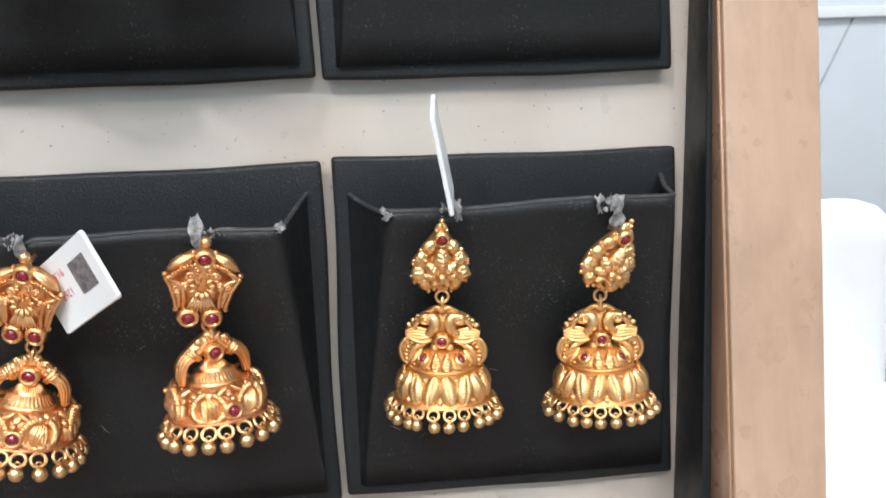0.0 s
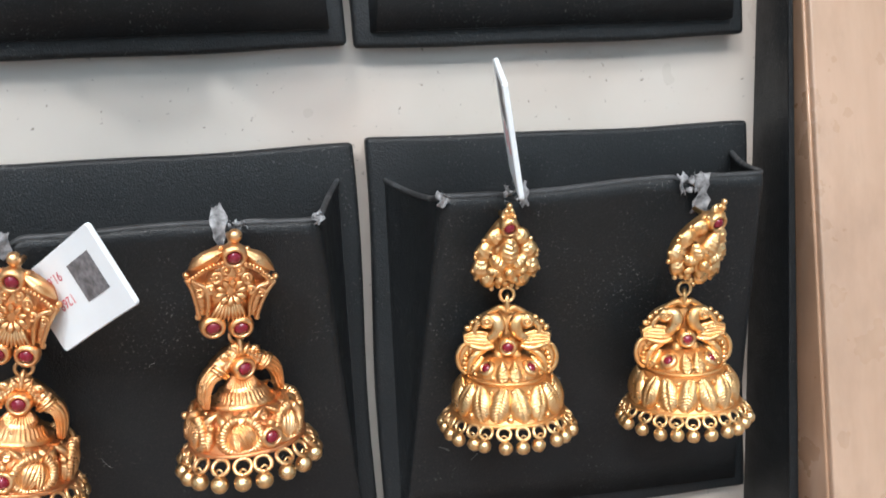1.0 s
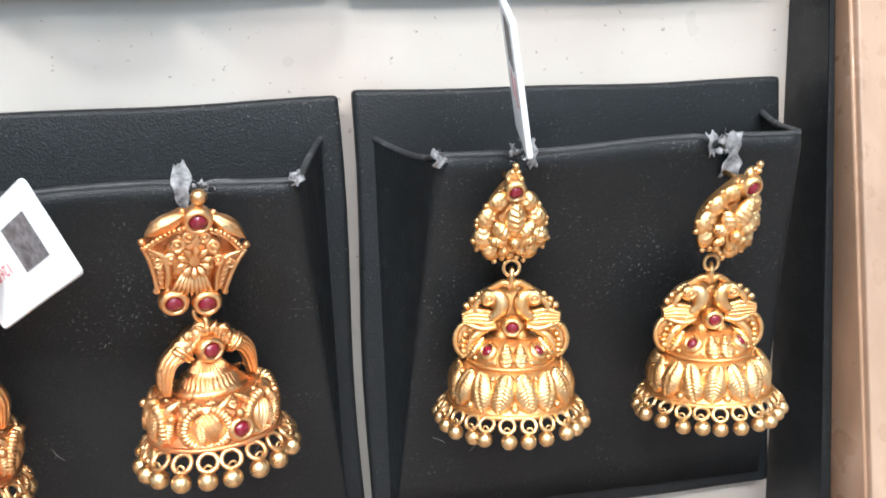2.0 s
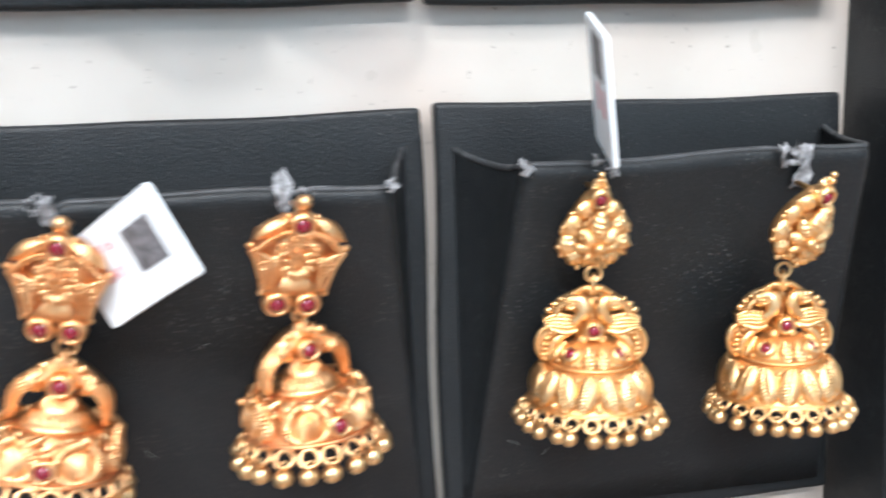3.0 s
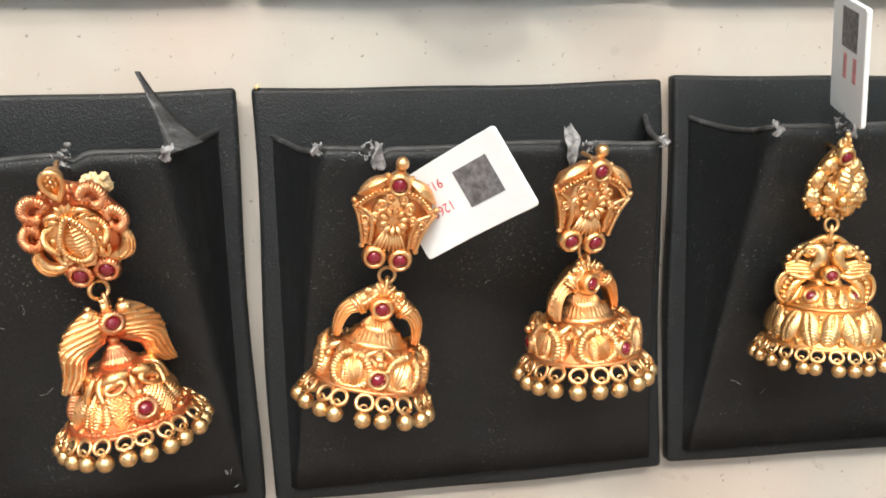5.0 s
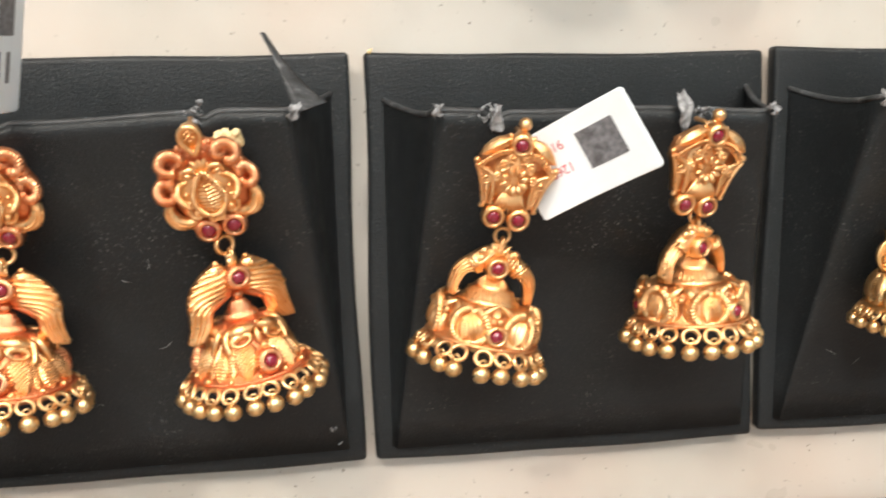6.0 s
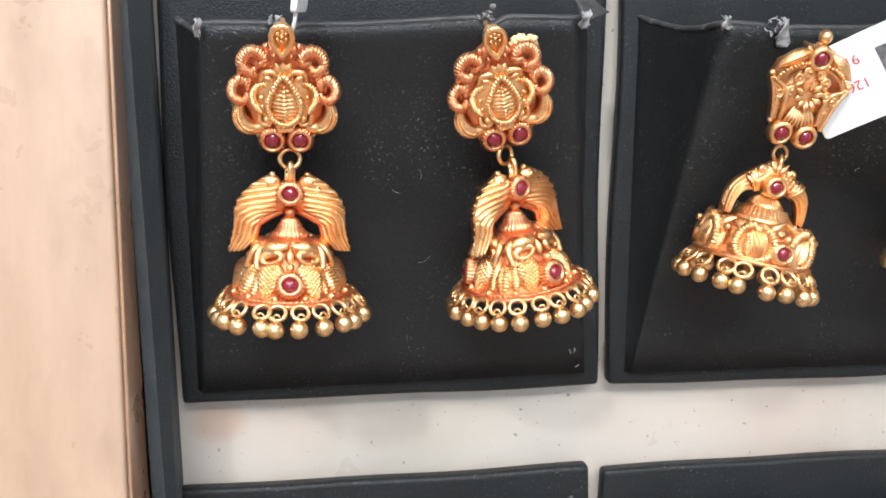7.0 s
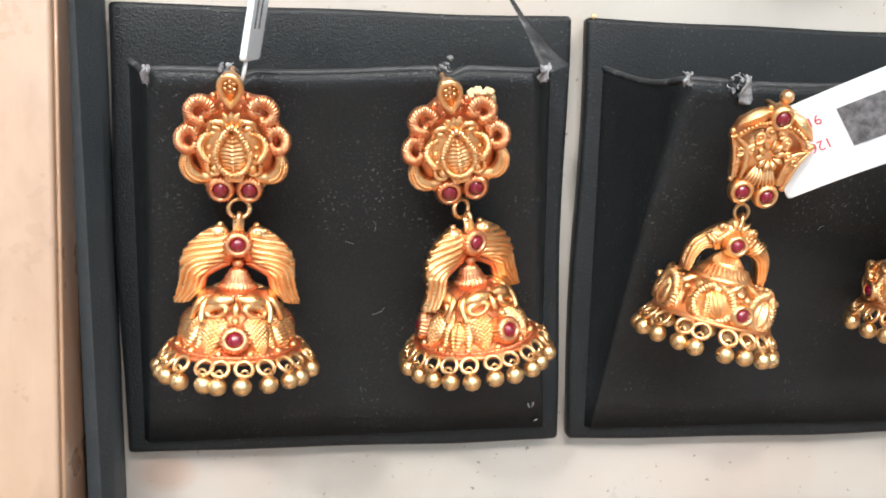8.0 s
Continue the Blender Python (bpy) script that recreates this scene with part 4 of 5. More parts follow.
    for sx in (-1, 1):
        for n, (px, pz, r, way) in enumerate(ornament):
            def scroll(b, px=px, pz=pz, r=r, way=way, sx=sx):
                tube(b, spiral(sx * px, pz, 0.15, r, 90, 90 + sx * way * 560, 48, -1.25), lambda s: 0.26 + 0.2 * s, 8)
                ball(b, (sx * px, -1.6, pz), 0.36, 8, 6)
            shared("b_scroll%d%d" % (n, sx), scroll, "small_scroll", GOLD_B, t, "", mmat(S))

    def grains(b):
        ball(b, (0, -2.2, -10.8), 0.95, 14, 9)
        for sx in (-1, 1):
            for px, pz, r in ((2.0, -9.9, 0.34), (1.7, -8.7, 0.36), (0.6, -8.3, 0.4), (2.6, -11.9, 0.4), (3.3, -12.2, 0.42), (2.9, -13.1, 0.36), (2.4, -6.3, 0.42), (3.9, -8.0, 0.38)):
                ball(b, (sx * px, -1.35, pz), r, 8, 6)
        ball(b, (0, -1.4, -6.5), 0.55, 10, 7)
    tagged(shared("b_grains", grains, "grain", GOLD_B, flower, "", mmat(S)), kind="stuff")
    for i in range(10):
        m = at(0, -1.7, -10.8) @ Matrix.Rotation(radians(36 * i), 4, "Y") @ Matrix.Translation((0, 0, 1.75)) @ Matrix.Rotation(radians(16), 4, "X")
        shared("b_petal", lambda b: leaf(b, Matrix.Identity(4), 2.0, 1.2, 0.55, 0, 0, nu=10, nv=8, point=1.2, keel=0.12), "petal", GOLD_B, flower, "", mmat(m))
    for a in (136, 147, 158, 169, 180, 191, 202, 213, 224):
        m = at(0, -1.05, -10.2) @ Matrix.Rotation(radians(180 + (a - 180) * 0.62), 4, "Y") @ Matrix.Translation((0, 0, 4.6)) @ Matrix.Rotation(radians(5), 4, "X")
        shared("b_petal_long", lambda b: leaf(b, Matrix.Identity(4), 3.6, 0.85, 0.6, 0, 0, nu=14, nv=8, point=0.9, blunt=0.5), "flute", GOLD_B, flower, "", mmat(m))
    for sx in (-1, 1):
        stone("b_low", t, mmat(S @ at(sx * 2.35, -0.9, -17.8, 0, 6)), 1.95, GOLD_B, False, 1.2)
    post("b", t, S, GOLD_B)
    link("b", t, D, -20.6, GOLD_B, 1.4, -0.6)
    for sx in (-1, 1):
        def bird(b, sx=sx):
            outer = dense(curve([(0.6, -22.6), (2.0, -23.0), (4.2, -24.7), (6.1, -26.5), (7.0, -28.4), (7.2, -31.0), (7.0, -32.6)], 80), 81)
            inner = dense(curve([(0.6, -24.4), (1.4, -26.4), (2.6, -27.6), (4.5, -28.3), (5.4, -29.9), (5.7, -31.4), (5.9, -32.6)], 80), 81)

            def barbs(u, v):
                if u < 0.36:
                    return 0.3 * plume(6 * u * 2.4 + 0.5 * v) * plume(2 * v)
                return 0.42 * plume(3.6 * v - 0.6 * u) + 0.07 * math.sin(2 * math.pi * 30 * (u + 0.1 * v))
            wing_sheet(b, inner, outer, sx, 1.4, barbs, 80, 44, 1.8)
            for q in (29, 33):
                tube(b, [Vector((sx * p.x, -0.6 - 1.8 * math.sin(math.pi * (0.15 + 0.7 * w / 8)), p.z)) for w in range(9) for p in (inner[q].lerp(outer[q], w / 8),)], 0.32, 7)
            ball(b, (sx * 2.5, -1.3, -23.9), 0.95, 12, 8, (1, 0.7, 1))
            ball(b, (sx * 2.6, -2.0, -23.8), 0.4, 8, 6)
            for k in range(6, 66, 7):
                ball(b, (sx * (outer[k].x - 0.2), -0.5, outer[k].z - 0.1), 0.34, 8, 6)
        shared("b_bird%d" % sx, bird, "bird", GOLD_B, t, "arched bird with ribbed wing", mmat(D @ Matrix.Diagonal((1.07, 1, 1, 1))))

    def crest(b):
        ball(b, (0, -0.2, -23.6), 1.7, 14, 9, (1.2, 0.8, 1.1))
        for sx in (-1, 0, 1):
            leaf(b, at(sx * 1.0, -1.5, -23.2, sx * 35), 2.4, 1.2, 0.6, 4, 0.06, nu=12, nv=6)
    shared("b_crest", crest, "crest", GOLD_B, t, "", mmat(D))
    stone("b_mid", t, mmat(D @ at(0, -2.2, -26.6, 0, 4)), 1.85, GOLD_B, False, 2.0)

    def cap(b):
        lathe(b, [(0.8, -27.6), (1.4, -28.3), (2.2, -29.0), (2.8, -29.8), (3.2, -30.1), (3.2, -30.4), (3.9, -30.6), (4.6, -31.9), (5.2, -32.3), (5.6, -32.7), (5.6, -33.2), (4.4, -33.4)], 144, lambda a, k: 0.15 * math.sin(36 * a) if k in (1, 2, 3, 6, 7) else 0)
    shared("b_cap", cap, "bell_cap", GOLD_B, t, "stepped ribbed cap", mmat(D))

    def bell(b):
        lathe(b, [(4.4, -32.8), (6.6, -33.2), (7.7, -34.2), (8.2, -36.0), (8.5, -38.0), (9.0, -39.2), (9.8, -39.7), (9.8, -40.2), (8.8, -40.3), (7.8, -38.6), (4.0, -34.2)], 64)
        tube(b, ring_line(9.7, -39.8), 0.45, 7, True)
    shared("b_bell", bell, "bell", GOLD_B_DEEP, t, "matte gold bell", mmat(D))
    for k in range(3):
        for dk in (-1, 1):
            def eye(b, dk=dk):
                m = on_dome(0, 8.3, -36.6, -6) @ at(0, 0, 0, 12 * dk)
                boss(b, m, 3.4, 3.2, 1.0, 1.0, 0.0, 0.14, (0, 0), 16)
                border = [m @ Vector((3.15 * math.sin(q) * (1 - 0.14 * math.cos(q)), -0.45 - 0.3 * math.cos(q), 3.05 * math.cos(q))) for q in [math.pi * (0.12 + 1.88 * i / 60) * 1.0 - 0.1 * dk for i in range(61)]]
                rope(b, border, 0.82, 32, 0.16, 9)
                leaf(b, m @ at(-0.35 * dk, -0.55, -0.2, 180 + 10 * dk), 4.9, 4.0, 1.05, 0, 0.16, along=6, nu=24, nv=48, point=0.75, blunt=0.5)
                leaf(b, m @ at(0.95 * dk, -0.75, -0.5, 180 - 8 * dk), 3.9, 2.0, 0.95, 9, 0.13, 0.7, nu=44, nv=14, point=0.8, keel=0.2, blunt=0.55)
            shared("b_eye%d" % dk, eye, "peacock_eye", GOLD_B, t, "ribbed round boss", mmat(D @ Matrix.Rotation(radians(120 * k + 29 * dk), 4, "Z")))

        def sprig(b):
            m = on_dome(0, 8.7, -35.4, -10)
            leaf(b, m @ at(-1.5, 0.0, 2.2, 52), 3.4, 1.4, 0.8, 6, 0.08, nu=20, nv=7)
            leaf(b, m @ at(1.5, 0.0, 2.2, -52), 3.4, 1.4, 0.8, 6, 0.08, nu=20, nv=7)
            ball(b, m @ Vector((0, -1.4, 0.4)), 0.72, 10, 7)
            for dx in (-13, 13):
                ball(b, on_dome(dx, 9.3, -38.9, 0).translation, 0.55, 8, 6)
        shared("b_sprig", sprig, "leaf_sprig", GOLD_B, t, "", mmat(D @ Matrix.Rotation(radians(120 * k), 4, "Z")))
        stone("b_bell", t, mmat(D @ on_dome(120 * k, 9.7, -37.4, -4)), 1.8, GOLD_B, False, 1.6)

        def blade(b):
            for dx in (-9, 9):
                leaf(b, on_dome(dx, 8.3, -37.0, -6) @ at(0, 0, 0, -dx), 5.4, 2.6, 1.4, 11, 0.15, 0.6, nu=60, nv=12, keel=0.3, blunt=0.6)
            for dx in (-14, 14):
                leaf(b, on_dome(dx * 0.7, 7.9, -34.2, -40) @ at(0, 0, 0, -dx * 3), 3.8, 2.0, 1.0, 0, 0, nu=14, nv=8, blunt=0.6)
            ball(b, on_dome(0, 9.4, -34.9, 0).translation, 0.7, 10, 7)
            for dx in (-20, 20):
                ball(b, on_dome(dx, 9.2, -39.0, 0).translation, 0.5, 8, 6)
        shared("b_blade", blade, "leaf_boss", GOLD_B, t, "", mmat(D @ Matrix.Rotation(radians(120 * k + 60), 4, "Z")))
    for k in range(15):
        def collar(b):
            leaf(b, on_dome(0, 7.0, -33.9, -62) @ at(0, 0, 0, 180), 3.2, 2.7, 0.7, 5, 0.08, 0.5, nu=26, nv=8, keel=0.15, blunt=0.5)
        shared("b_collar", collar, "collar_leaf", GOLD_B, t, "", mmat(D @ Matrix.Rotation(2 * math.pi * k / 15, 4, "Z")))
    fringe("b", t, D, 18, 9.9, -40.3, 1.4, 1.48, rng, GOLD_B)
    return t


def earring_c(x, y, z, S, D, seed, label):
    """Lotus teardrop stud, two peacocks back to back, domed bell with a ring of leaves."""
    rng = random.Random(seed)
    t = thing("earring", pose(x, y, z), label, "earring", "gold earrings on the tray")

    def base(b):
        pts = [(5.0 * math.sin(a) * (1 - 0.45 * math.cos(a)), -8.2 + 6.2 * math.cos(a)) for a in [2 * math.pi * i / 40 for i in range(40)]]
        lo = [b.verts.new((px, 1.5, pz)) for px, pz in pts]
        hi = [b.verts.new((px * 0.96, -0.1, -8.4 + (pz + 8.4) * 0.96)) for px, pz in pts]
        b.faces.new(lo)
        b.faces.new(hi[::-1])
        for i in range(40):
            b.faces.new([lo[i], lo[(i + 1) % 40], hi[(i + 1) % 40], hi[i]])
    shared("c_base", base, "stud_plate", GOLD_C_DEEP, t, "matte gold teardrop plate", mmat(S))

    def top(b):
        for px, pz, r in ((0, 0.4, 0.58), (-0.5, -0.6, 0.52), (0.5, -0.6, 0.52), (-1.1, -1.7, 0.5), (1.1, -1.7, 0.5)):
            ball(b, (px, -0.5, pz), r, 10, 7)
        ball(b, (0, 0.1, -1.8), 1.5, 12, 8, (1, 0.5, 1.1))
    shared("c_top", top, "bead_tip", GOLD_C, t, "", mmat(S))
    stone("c_top", t, mmat(S @ at(0, -1.3, -3.4, 0, 12)), 1.7, GOLD_C, False, 1.2)
    for sx in (-1, 1):
        def edge(b, sx=sx):
            for cx, cz, roll, r in ((2.5, -5.5, -40, 0.95), (4.1, -8.1, -26, 1.05), (4.7, -11.2, 8, 1.05), (3.3, -13.3, 58, 0.9)):
                leaf(b, at(sx * cx, -0.35, cz, sx * roll), 4.0 * r, 3.9 * r, 1.35, 4, 0.06, -0.7, 0.9, 44, 16, keel=0.12, blunt=0.4)
                ball(b, at(sx * cx, -0.3, cz, sx * roll) @ Vector((sx * 1.3, -0.1, -1.7)), 0.5, 10, 7)
            for px, pz, r in ((1.75, -3.3, 0.5), (3.9, -5.3, 0.45), (6.0, -8.2, 0.48), (6.5, -11.6, 0.5), (1.3, -14.7, 0.6)):
                ball(b, (sx * px, -0.5, pz), r, 10, 7)
        shared("c_edge%d" % sx, edge, "scroll_border", GOLD_C, t, "", mmat(S))

    def lotus(b):
        ball(b, (0, 0.4, -9.8), 3.6, 20, 12, (1.0, 0.34, 1.0))
        leaf(b, at(0, -2.1, -7.6), 5.4, 4.0, 1.5, 6, 0.11, -0.5, 0.75, 60, 14, keel=-0.2, blunt=0.45)
        for sx in (-1, 1):
            leaf(b, at(sx * 2.0, -1.9, -9.5, sx * 46), 4.0, 3.0, 1.4, 5, 0.09, -0.5, 0.75, 50, 12, keel=-0.15, blunt=0.4)
            leaf(b, at(sx * 2.4, -1.7, -11.3, sx * 84), 3.2, 2.3, 1.2, 5, 0.08, -0.5, 0.8, 40, 10, blunt=0.4)
            leaf(b, at(sx * 1.3, -1.5, -12.9, sx * 135), 2.6, 1.9, 1.0, 4, 0.06, -0.5, 0.8, 30, 10, blunt=0.4)
        ball(b, (0, -2.9, -11.2), 1.05, 14, 9)
        tube(b, arc(0, -11.2, 1.35, 1.35, 0, 345, 26, -2.5), 0.3, 8, True)
        ball(b, (0, -0.4, -14.2), 0.9, 12, 8)
    shared("c_lotus", lotus, "lotus", GOLD_C, t, "veined lotus leaves", mmat(S))
    post("c", t, S, GOLD_C)
    link("c", t, D, -16.6, GOLD_C, 1.3)

    wider = Matrix.Diagonal((1.06, 1, 1, 1))

    def knot(b):
        tube(b, curve([(-3.4, -0.2, -20.6), (-2.0, -0.7, -19.6), (-1.0, -1.0, -19.2), (0, -1.0, -19.9), (1.0, -1.0, -19.2), (2.0, -0.7, -19.6), (3.4, -0.2, -20.6)], 40), 0.62, 9)
        ball(b, (0, -0.8, -18.9), 0.8, 12, 8)
        ball(b, (0, 1.4, -25.0), 3.2, 16, 10, (1.2, 0.4, 1.6))
        for sx in (-1, 1):
            ball(b, (sx * 1.45, -1.6, -28.2), 1.15, 12, 8, (1, 0.9, 1.1))
    shared("c_knot", knot, "stem", GOLD_C_DEEP, t, "", mmat(D))
    for sx in (-1, 1):
        def peacock(b, sx=sx):
            ball(b, (sx * 3.3, -1.1, -21.7), 1.45, 16, 10, (1.05, 0.8, 1.0))
            tube(b, arc(sx * 3.4, -21.7, 0.72, 0.72, 0, 345, 24, -2.2), 0.24, 8, True)
            ball(b, (sx * 3.4, -2.2, -21.7), 0.36, 10, 7)
            tube(b, side(curve([(3.0, -21.1), (1.9, -21.3), (1.45, -22.6), (1.8, -24.0), (3.0, -25.2)], 30), sx, -1.1, 0.3), lambda s: 0.62 + 0.6 * math.sin(math.pi * min(1, 0.15 + 0.7 * s)), 12)
            tube(b, side(curve([(4.3, -21.7), (5.0, -22.4), (5.5, -23.4), (5.2, -24.2)], 20), sx, -1.1), lambda s: 0.58 - 0.25 * s, 8)
            low = dense(curve([(2.2, -26.6), (3.6, -27.0), (5.6, -26.9), (7.3, -26.2)], 40), 31)
            high = dense(curve([(2.3, -24.3), (3.6, -23.6), (5.6, -23.4), (7.5, -24.2)], 40), 31)
            wing_sheet(b, low, high, sx, 1.0, lambda u, v: 0.36 * plume(5 * v) * min(1, u * 3) + 0.3, 30, 60, 1.6)
            for px, pz, r in ((4.9, -21.2, 0.5), (5.9, -22.1, 0.55), (6.7, -23.1, 0.6)):
                ball(b, (sx * px, -0.5, pz), r, 10, 7)
            tube(b, side(curve([(2.3, -26.6), (4.2, -26.9), (6.4, -26.3)], 16), sx, -0.9, 0.4), lambda s: 0.5, 8)
        shared("c_peacock%d" % sx, peacock, "peacock", GOLD_C, t, "peacock with striped wing", mmat(D @ wider))

        def fan(b, sx=sx):
            outer = dense(curve([(6.3, -26.0), (7.7, -26.7), (8.45, -28.5), (8.2, -30.5), (7.1, -32.0)], 60), 41)
            inner = dense(curve([(3.2, -26.9), (4.9, -27.8), (5.9, -29.0), (6.4, -30.3), (6.5, -31.9)], 60), 41)
            wing_sheet(b, inner, outer, sx, 0.1, lambda u, v: 0.0, 40, 8, 1.2)
            tube(b, [Vector((sx * p.x, -0.3, p.z)) for p in outer], 0.45, 8)
            tube(b, [Vector((sx * p.x, -0.6, p.z)) for p in inner], lambda s: 0.5 + 0.3 * math.sin(math.pi * s), 9)
            for px, pz in ((6.2, -27.1), (6.9, -28.0), (7.2, -29.0), (7.3, -29.9), (7.2, -30.8)):
                ball(b, (sx * px, -0.7, pz), 0.5, 10, 7)
            for px, pz in ((4.5, -28.4), (5.6, -29.6), (6.2, -31.0)):
                ball(b, (sx * (px + 0.45), -0.6, pz), 0.36, 8, 6)
            ribbed(b, side(curve([(2.4, -20.5), (4.2, -21.6), (5.4, -22.9), (6.3, -24.6)], 40), sx, 1.0), 0.8, 9, 0.09, 9, 0.7)
        shared("c_fan%d" % sx, fan, "tail_fan", GOLD_C, t, "beaded tail fan", mmat(D @ wider))
    stone("c_mid", t, mmat(D @ at(0, -3.1, -26.2, 0, 4)), 1.5, GOLD_C, False, 1.8)

    def dome(b):
        lathe(b, [(1.0, -27.9), (3.4, -28.3), (5.2, -29.4), (6.4, -31.2), (6.8, -32.3), (5.0, -32.6)], 56)
        tube(b, ring_line(6.9, -32.2), 0.4, 7, True)
    shared("c_dome", dome, "upper_dome", GOLD_C_DEEP, t, "matte gold upper dome", mmat(D))
    for k in range(4):
        def twig(b):
            for dx in (-11, 11):
                leaf(b, on_dome(dx, 5.7, -30.3, -38) @ at(0, 0, 0, dx * 0.5), 4.4, 2.7, 1.0, 7, 0.14, -0.6, nu=34, nv=10, keel=0.15)
            for dx in (-26, 26):
                ball(b, on_dome(dx, 6.5, -31.3, 0).translation, 0.42, 8, 6)
        shared("c_twig", twig, "leaf_spray", GOLD_C, t, "", mmat(D @ Matrix.Rotation(radians(90 * k), 4, "Z")))
        stone("c_dome", t, mmat(D @ on_dome(90 * k + 46, 5.6, -29.9, -40)), 1.35, GOLD_C, False, 1.4, 1.1)

    def bell(b):
        lathe(b, [(5.6, -32.2), (7.4, -32.6), (8.6, -33.6), (9.3, -35.6), (9.5, -38.0), (10.1, -38.9), (10.3, -39.3), (9.4, -39.4), (8.2, -37.6), (4.0, -33.2)], 64)
        tube(b, ring_line(10.2, -39.0), 0.45, 7, True)
    shared("c_bell", bell, "bell", GOLD_C_DEEP, t, "matte gold bell", mmat(D))
    for k in range(16):
        def blade(b, lean=9 if k % 2 else -9):
            leaf(b, on_dome(0, 8.8, -35.5, -15) @ at(0, 0, 0, lean * 1.3), 6.4, 4.1, 1.5, 11, 0.075, 1.6, 0.9, 80, 18, keel=0.3, blunt=0.42)
            if lean > 0:
                ball(b, on_dome(360 / 32, 9.5, -37.9, 0).translation, 0.66, 10, 7)
            else:
                ball(b, on_dome(360 / 32, 8.6, -33.3, 0).translation, 0.5, 8, 6)
        shared("c_blade%d" % (k % 2), blade, "leaf_boss", GOLD_C, t, "", mmat(D @ Matrix.Rotation(2 * math.pi * (k + 0.5) / 16, 4, "Z")))
    fringe("c", t, D, 23, 10.5, -39.1, 1.15, 1.25, rng, GOLD_C)
    return t


def hang(dx=0.0, turn=0.0, roll=0.0, pivot=-21.0, squash=1.0, y=5.0, up=0.0):
    """The drop swung about its link: turn about the vertical, roll in the pad's plane."""
    return Matrix.Translation((dx, y, pivot * squash + up)) @ Euler((0, radians(roll), radians(turn))).to_matrix().to_4x4() @ Matrix.Diagonal((1, 1, squash, 1)) @ Matrix.Translation((0, 0, -pivot))


def face(turn=0.0, roll=0.0, squash=1.0, wide=1.0, lean=0.0, up=0.0):
    """The stud turned about its tip, leaning with the flap behind it."""
    return Matrix.Translation((0, 0, up)) @ Matrix.Rotation(radians(lean), 4, "X") @ Euler((0, radians(roll), radians(turn))).to_matrix().to_4x4() @ Matrix.Diagonal((wide, 1, squash, 1))


EY = 0.1865
earring_a(-0.1413, EY - 0.0035, 1.0428, face(0, 0, 1.04, 0.94, 24, 1.0), hang(0.5, 2, 1.5, -21, 0.93, 8.5), 11, "antique gold jhumka earring with spread-winged birds and rubies")
earring_a(-0.1100, EY - 0.0035, 1.0427, face(3, -12, 1.04, 0.94, 24, 1.0), hang(4.5, 28, -9, -21, 0.93, 8.5, 0.4), 12, "antique gold jhumka earring with its bell turned aside")
earring_b(-0.0555, EY - 0.0030, 1.0422, face(-3, 10, 0.96, 0.92, 11), hang(-2.6, 2, 12, -20, 0.955, 7.5, -0.5), 13, "warm gold jhumka earring with shield stud beside a white tag")
earring_b(-0.0222, EY - 0.0030, 1.0431, face(10, 10, 0.945, 0.98, 13), hang(-1.8, 26, -2, -20, 0.94, 6.0, 0.8), 14, "warm gold jhumka earring hanging turned aside")
earring_c(0.0240, EY, 1.0429, face(0, 2, 1.0, 0.92, 15), hang(0.2, -11, 2, -16, 0.97), 15, "yellow gold jhumka earring with peacocks under a white tag")
earring_c(0.0623, EY - 0.0025, 1.0410, face(13, 27, 1.0, 0.95, 14), hang(-4.5, -8, 0, -16, 0.97, 7.0), 16, "yellow gold jhumka earring with a tilted lotus stud")
earring_a(-0.0532, EY, 1.0428 + PITCH + 0.0004, face(), hang(0, 10, 0), 17, "antique gold jhumka earring in the upper row")
earring_a(-0.0250, EY, 1.0428 + PITCH + 0.0006, face(), hang(0, -14, 0), 18, "antique gold jhumka earring in the upper row")


# ---------- tags ----------
def letters(words, size):
    """A flat mesh of the words, reading along x, facing z."""
    curve = bpy.data.curves.new("letters", "FONT")
    curve.body, curve.size = words, size
    ob = bpy.data.objects.new("letters", curve)
    scene.collection.objects.link(ob)
    bpy.context.view_layer.update()
    me = bpy.data.meshes.new_from_object(ob.evaluated_get(bpy.context.evaluated_depsgraph_get()))
    bpy.data.objects.remove(ob)
    me.materials.clear()
    return me


def bowed(me, height, bow, way, m=None):
    """Bends a card mesh back along way (local) towards its lower end."""
    for v in me.vertices:
        co = m @ v.co if m else v.co.copy()
        s = min(1.0, max(0.0, 1 - co.z / height))
        v.co = co + way * bow * (1 - (1 - s) ** 2)
    me.update()


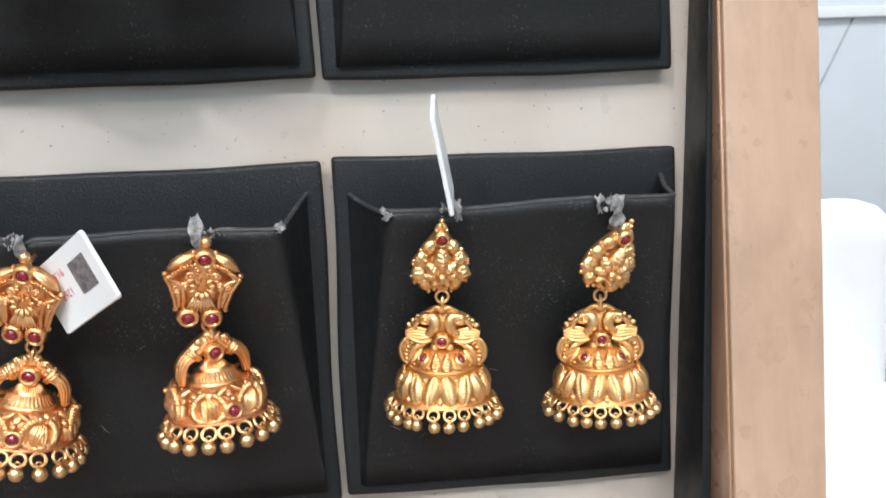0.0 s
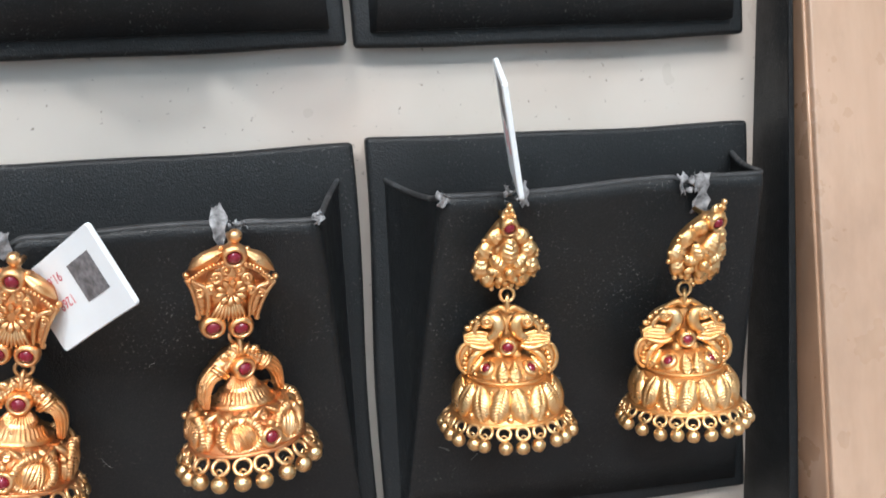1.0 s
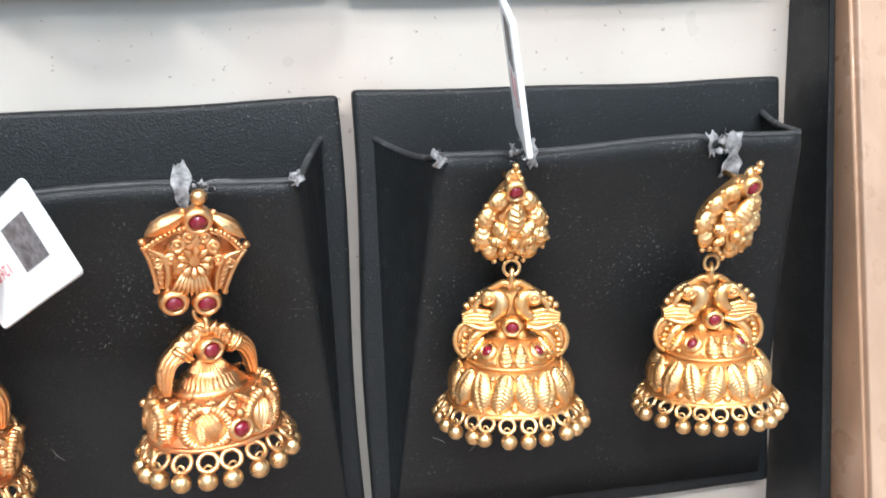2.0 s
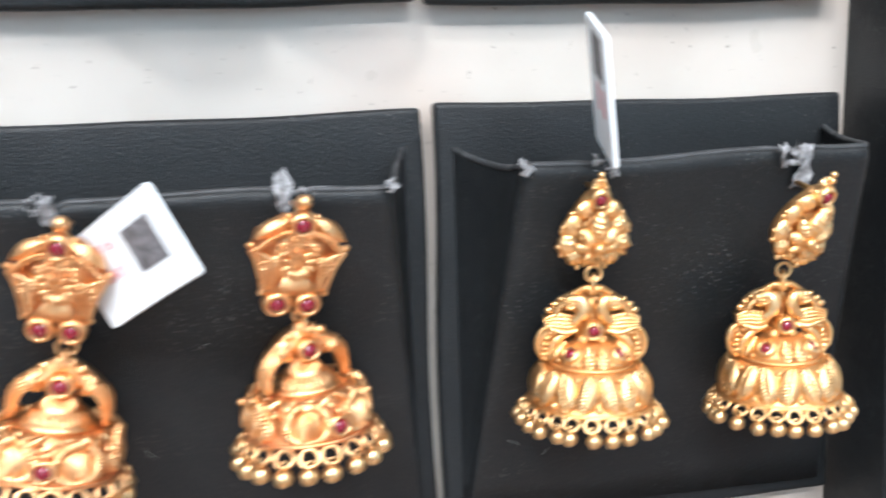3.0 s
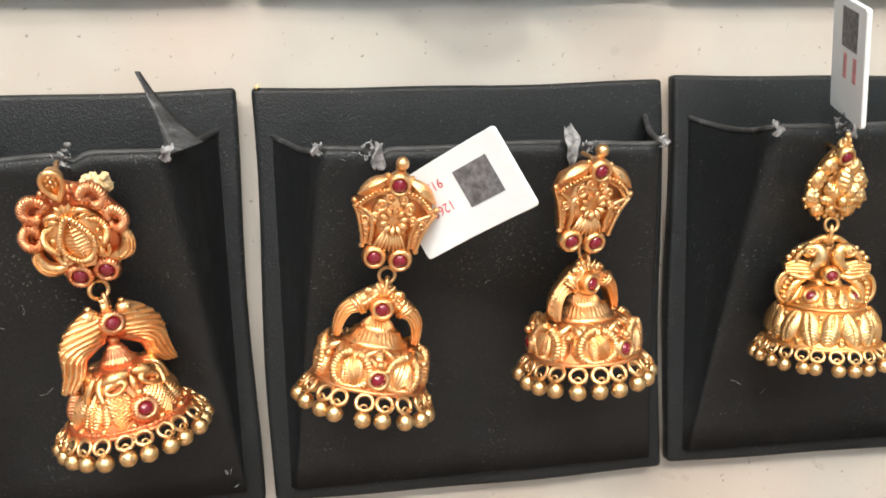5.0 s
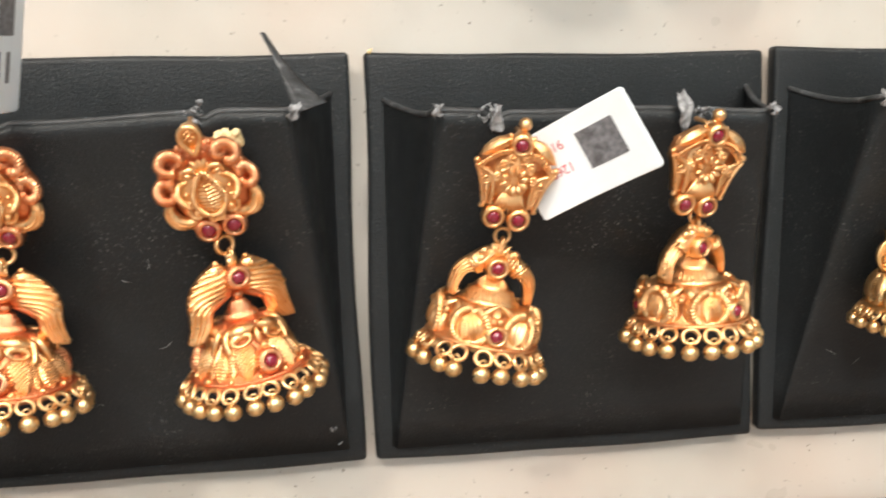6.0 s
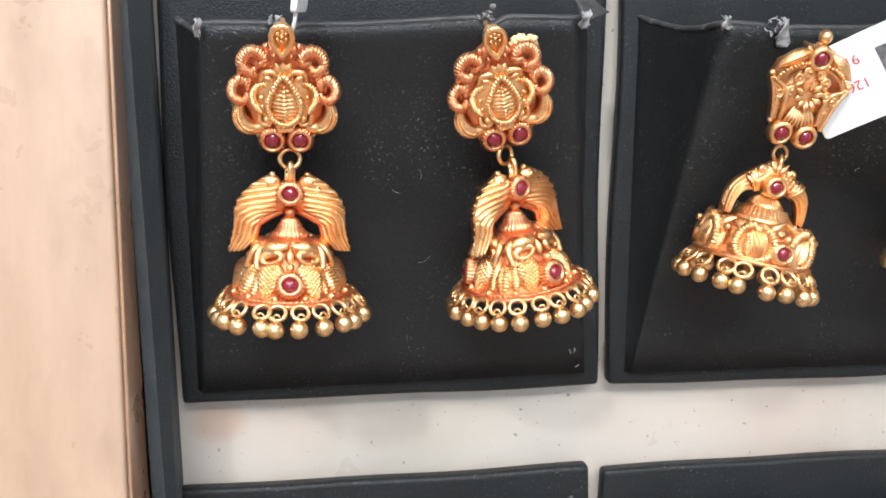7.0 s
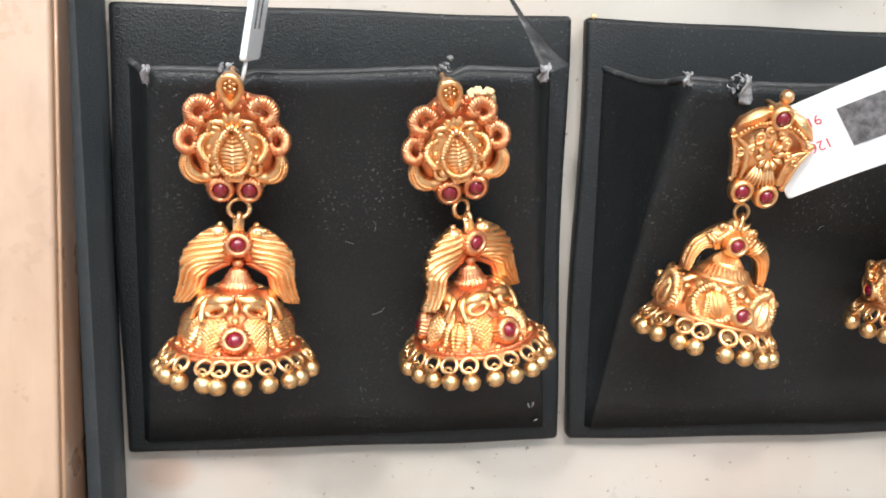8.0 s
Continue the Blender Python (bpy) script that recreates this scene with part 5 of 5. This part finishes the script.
def tag(m, width, height, label, prints=True, flip=False, bow=0.0, words=False, ink=None, block=(0.555, 0.85), lines=(0.22, 0.44)):
    """A white price card in its local xz plane, facing -y, with a plain grey block and red print."""
    t = thing("price_tag", m, label, "price tag", "white tags on earrings")
    way = m.to_3x3().inverted() @ Vector((0, 1, 0))
    corner = 0.0007
    outline = []
    for cx, cz, a0 in ((width - corner, corner, -90), (width - corner, height - corner, 0), (corner, height - corner, 90), (corner, corner, 180)):
        outline += [(cx + corner * math.cos(radians(a0 + 15 * i)), cz + corner * math.sin(radians(a0 + 15 * i))) for i in range(7)]
    b = bmesh.new()
    rows = [[b.verts.new((width / 2 + (px - width / 2) * q, py, height / 2 + (pz - height / 2) * q)) for px, pz in outline] for q, py in ((0.985, 0.0), (1, 0.0002), (1, 0.0007), (0.985, 0.0009))]
    for p, q in zip(rows, rows[1:]):
        for i in range(len(p)):
            j = (i + 1) % len(p)
            b.faces.new([p[i], p[j], q[j], q[i]])
    b.faces.new(rows[0][::-1])
    b.faces.new(rows[-1])
    for k in range(1, 12):
        bmesh.ops.bisect_plane(b, geom=b.verts[:] + b.edges[:] + b.faces[:], plane_co=(0, 0, height * k / 12), plane_no=(0, 0, 1))
    card = part("card", b, CARD, t, smooth=False)
    bowed(card.data, height, bow, way)
    if prints:
        mirror = 1 if flip else -1
        y0, y1 = (0.0007, 0.00096) if flip else (-0.00006, 0.0002)
        b = bmesh.new()
        box(b, width * 0.23, width * 0.69, y0, y1, height * block[0], height * block[1])
        block = part("printed_block", b, INK_GREY, t, "grey printed square", smooth=False)
        bowed(block.data, height, bow, way)
        for line, x in (("91.6", 0.21), ("1268", 0.50)):
            if not words:
                b = bmesh.new()
                box(b, width * (x + 0.02), width * (x + 0.12), y0, y1, height * lines[0], height * lines[1])
                part("printed_bar", b, ink or INK_RED, t, "printed line", smooth=False)
                continue
            me = letters(line, 0.0023)
            turn = Matrix(((0, -mirror, 0, 0), (0, 0, mirror, 0), (-1, 0, 0, 0), (0, 0, 0, 1)))
            bowed(me, height, bow, way, Matrix.Translation((width * (x if mirror < 0 else 1 - x), y1 if flip else y0, height * 0.445)) @ turn)
            placed("printed_number", me, INK_RED, t, "red printed number", None, smooth=False)
    return t


def string(pts, label):
    b = bmesh.new()
    tube(b, pts, 0.0003, 6)
    tagged(part("tag_string", b, THREAD), label, "string")


TB, TR = Vector((-0.0428, 0.1738, 1.0467)), Vector((-0.0376, 0.1720, 1.0348))
upward = Vector((0.632, -0.598, 0.492)).normalized()
across = TR - TB
across = (across - upward * across.dot(upward) * 0.7).normalized()
upward = (upward - across * upward.dot(across)).normalized()
frame_m = Matrix((across, upward.cross(across), upward)).transposed().to_4x4()
frame_m.translation = (TB + TR) / 2 - across * 0.0069 - upward * 0.0218
tag(frame_m, 0.0141, 0.0224, "white price tag with grey block and red print", bow=0.0038, words=True)
tag(pose(0.0264, 0.1845, 1.0440, -8, -20, 82), 0.0135, 0.0215, "white price tag standing edge-on above an earring", True, True, ink=INK_PINK, block=(0.60, 0.93), lines=(0.34, 0.55))
tag(pose(-0.1392, 0.1840, 1.0440, 10, -4, 83), 0.012, 0.022, "white price tag standing above an earring", ink=INK_GREY)
string([(-0.1400, 0.1862, 1.0405), (-0.1394, 0.1855, 1.043), (-0.1390, 0.1865, 1.0462)], "white string of a price tag")

b = bmesh.new()
rng = random.Random(4)
for k in range(26):
    lump(b, (-0.1037 + rng.uniform(-0.0022, 0.0016), 0.1878 + rng.gauss(0, 0.0005), 1.0401 + rng.uniform(-0.0011, 0.0009)), (rng.uniform(0.0007, 0.0011),) * 3, rng)
tagged(part("foam_scrap", b, FOAM), "scrap of pale yellow foam behind an earring", "foam")
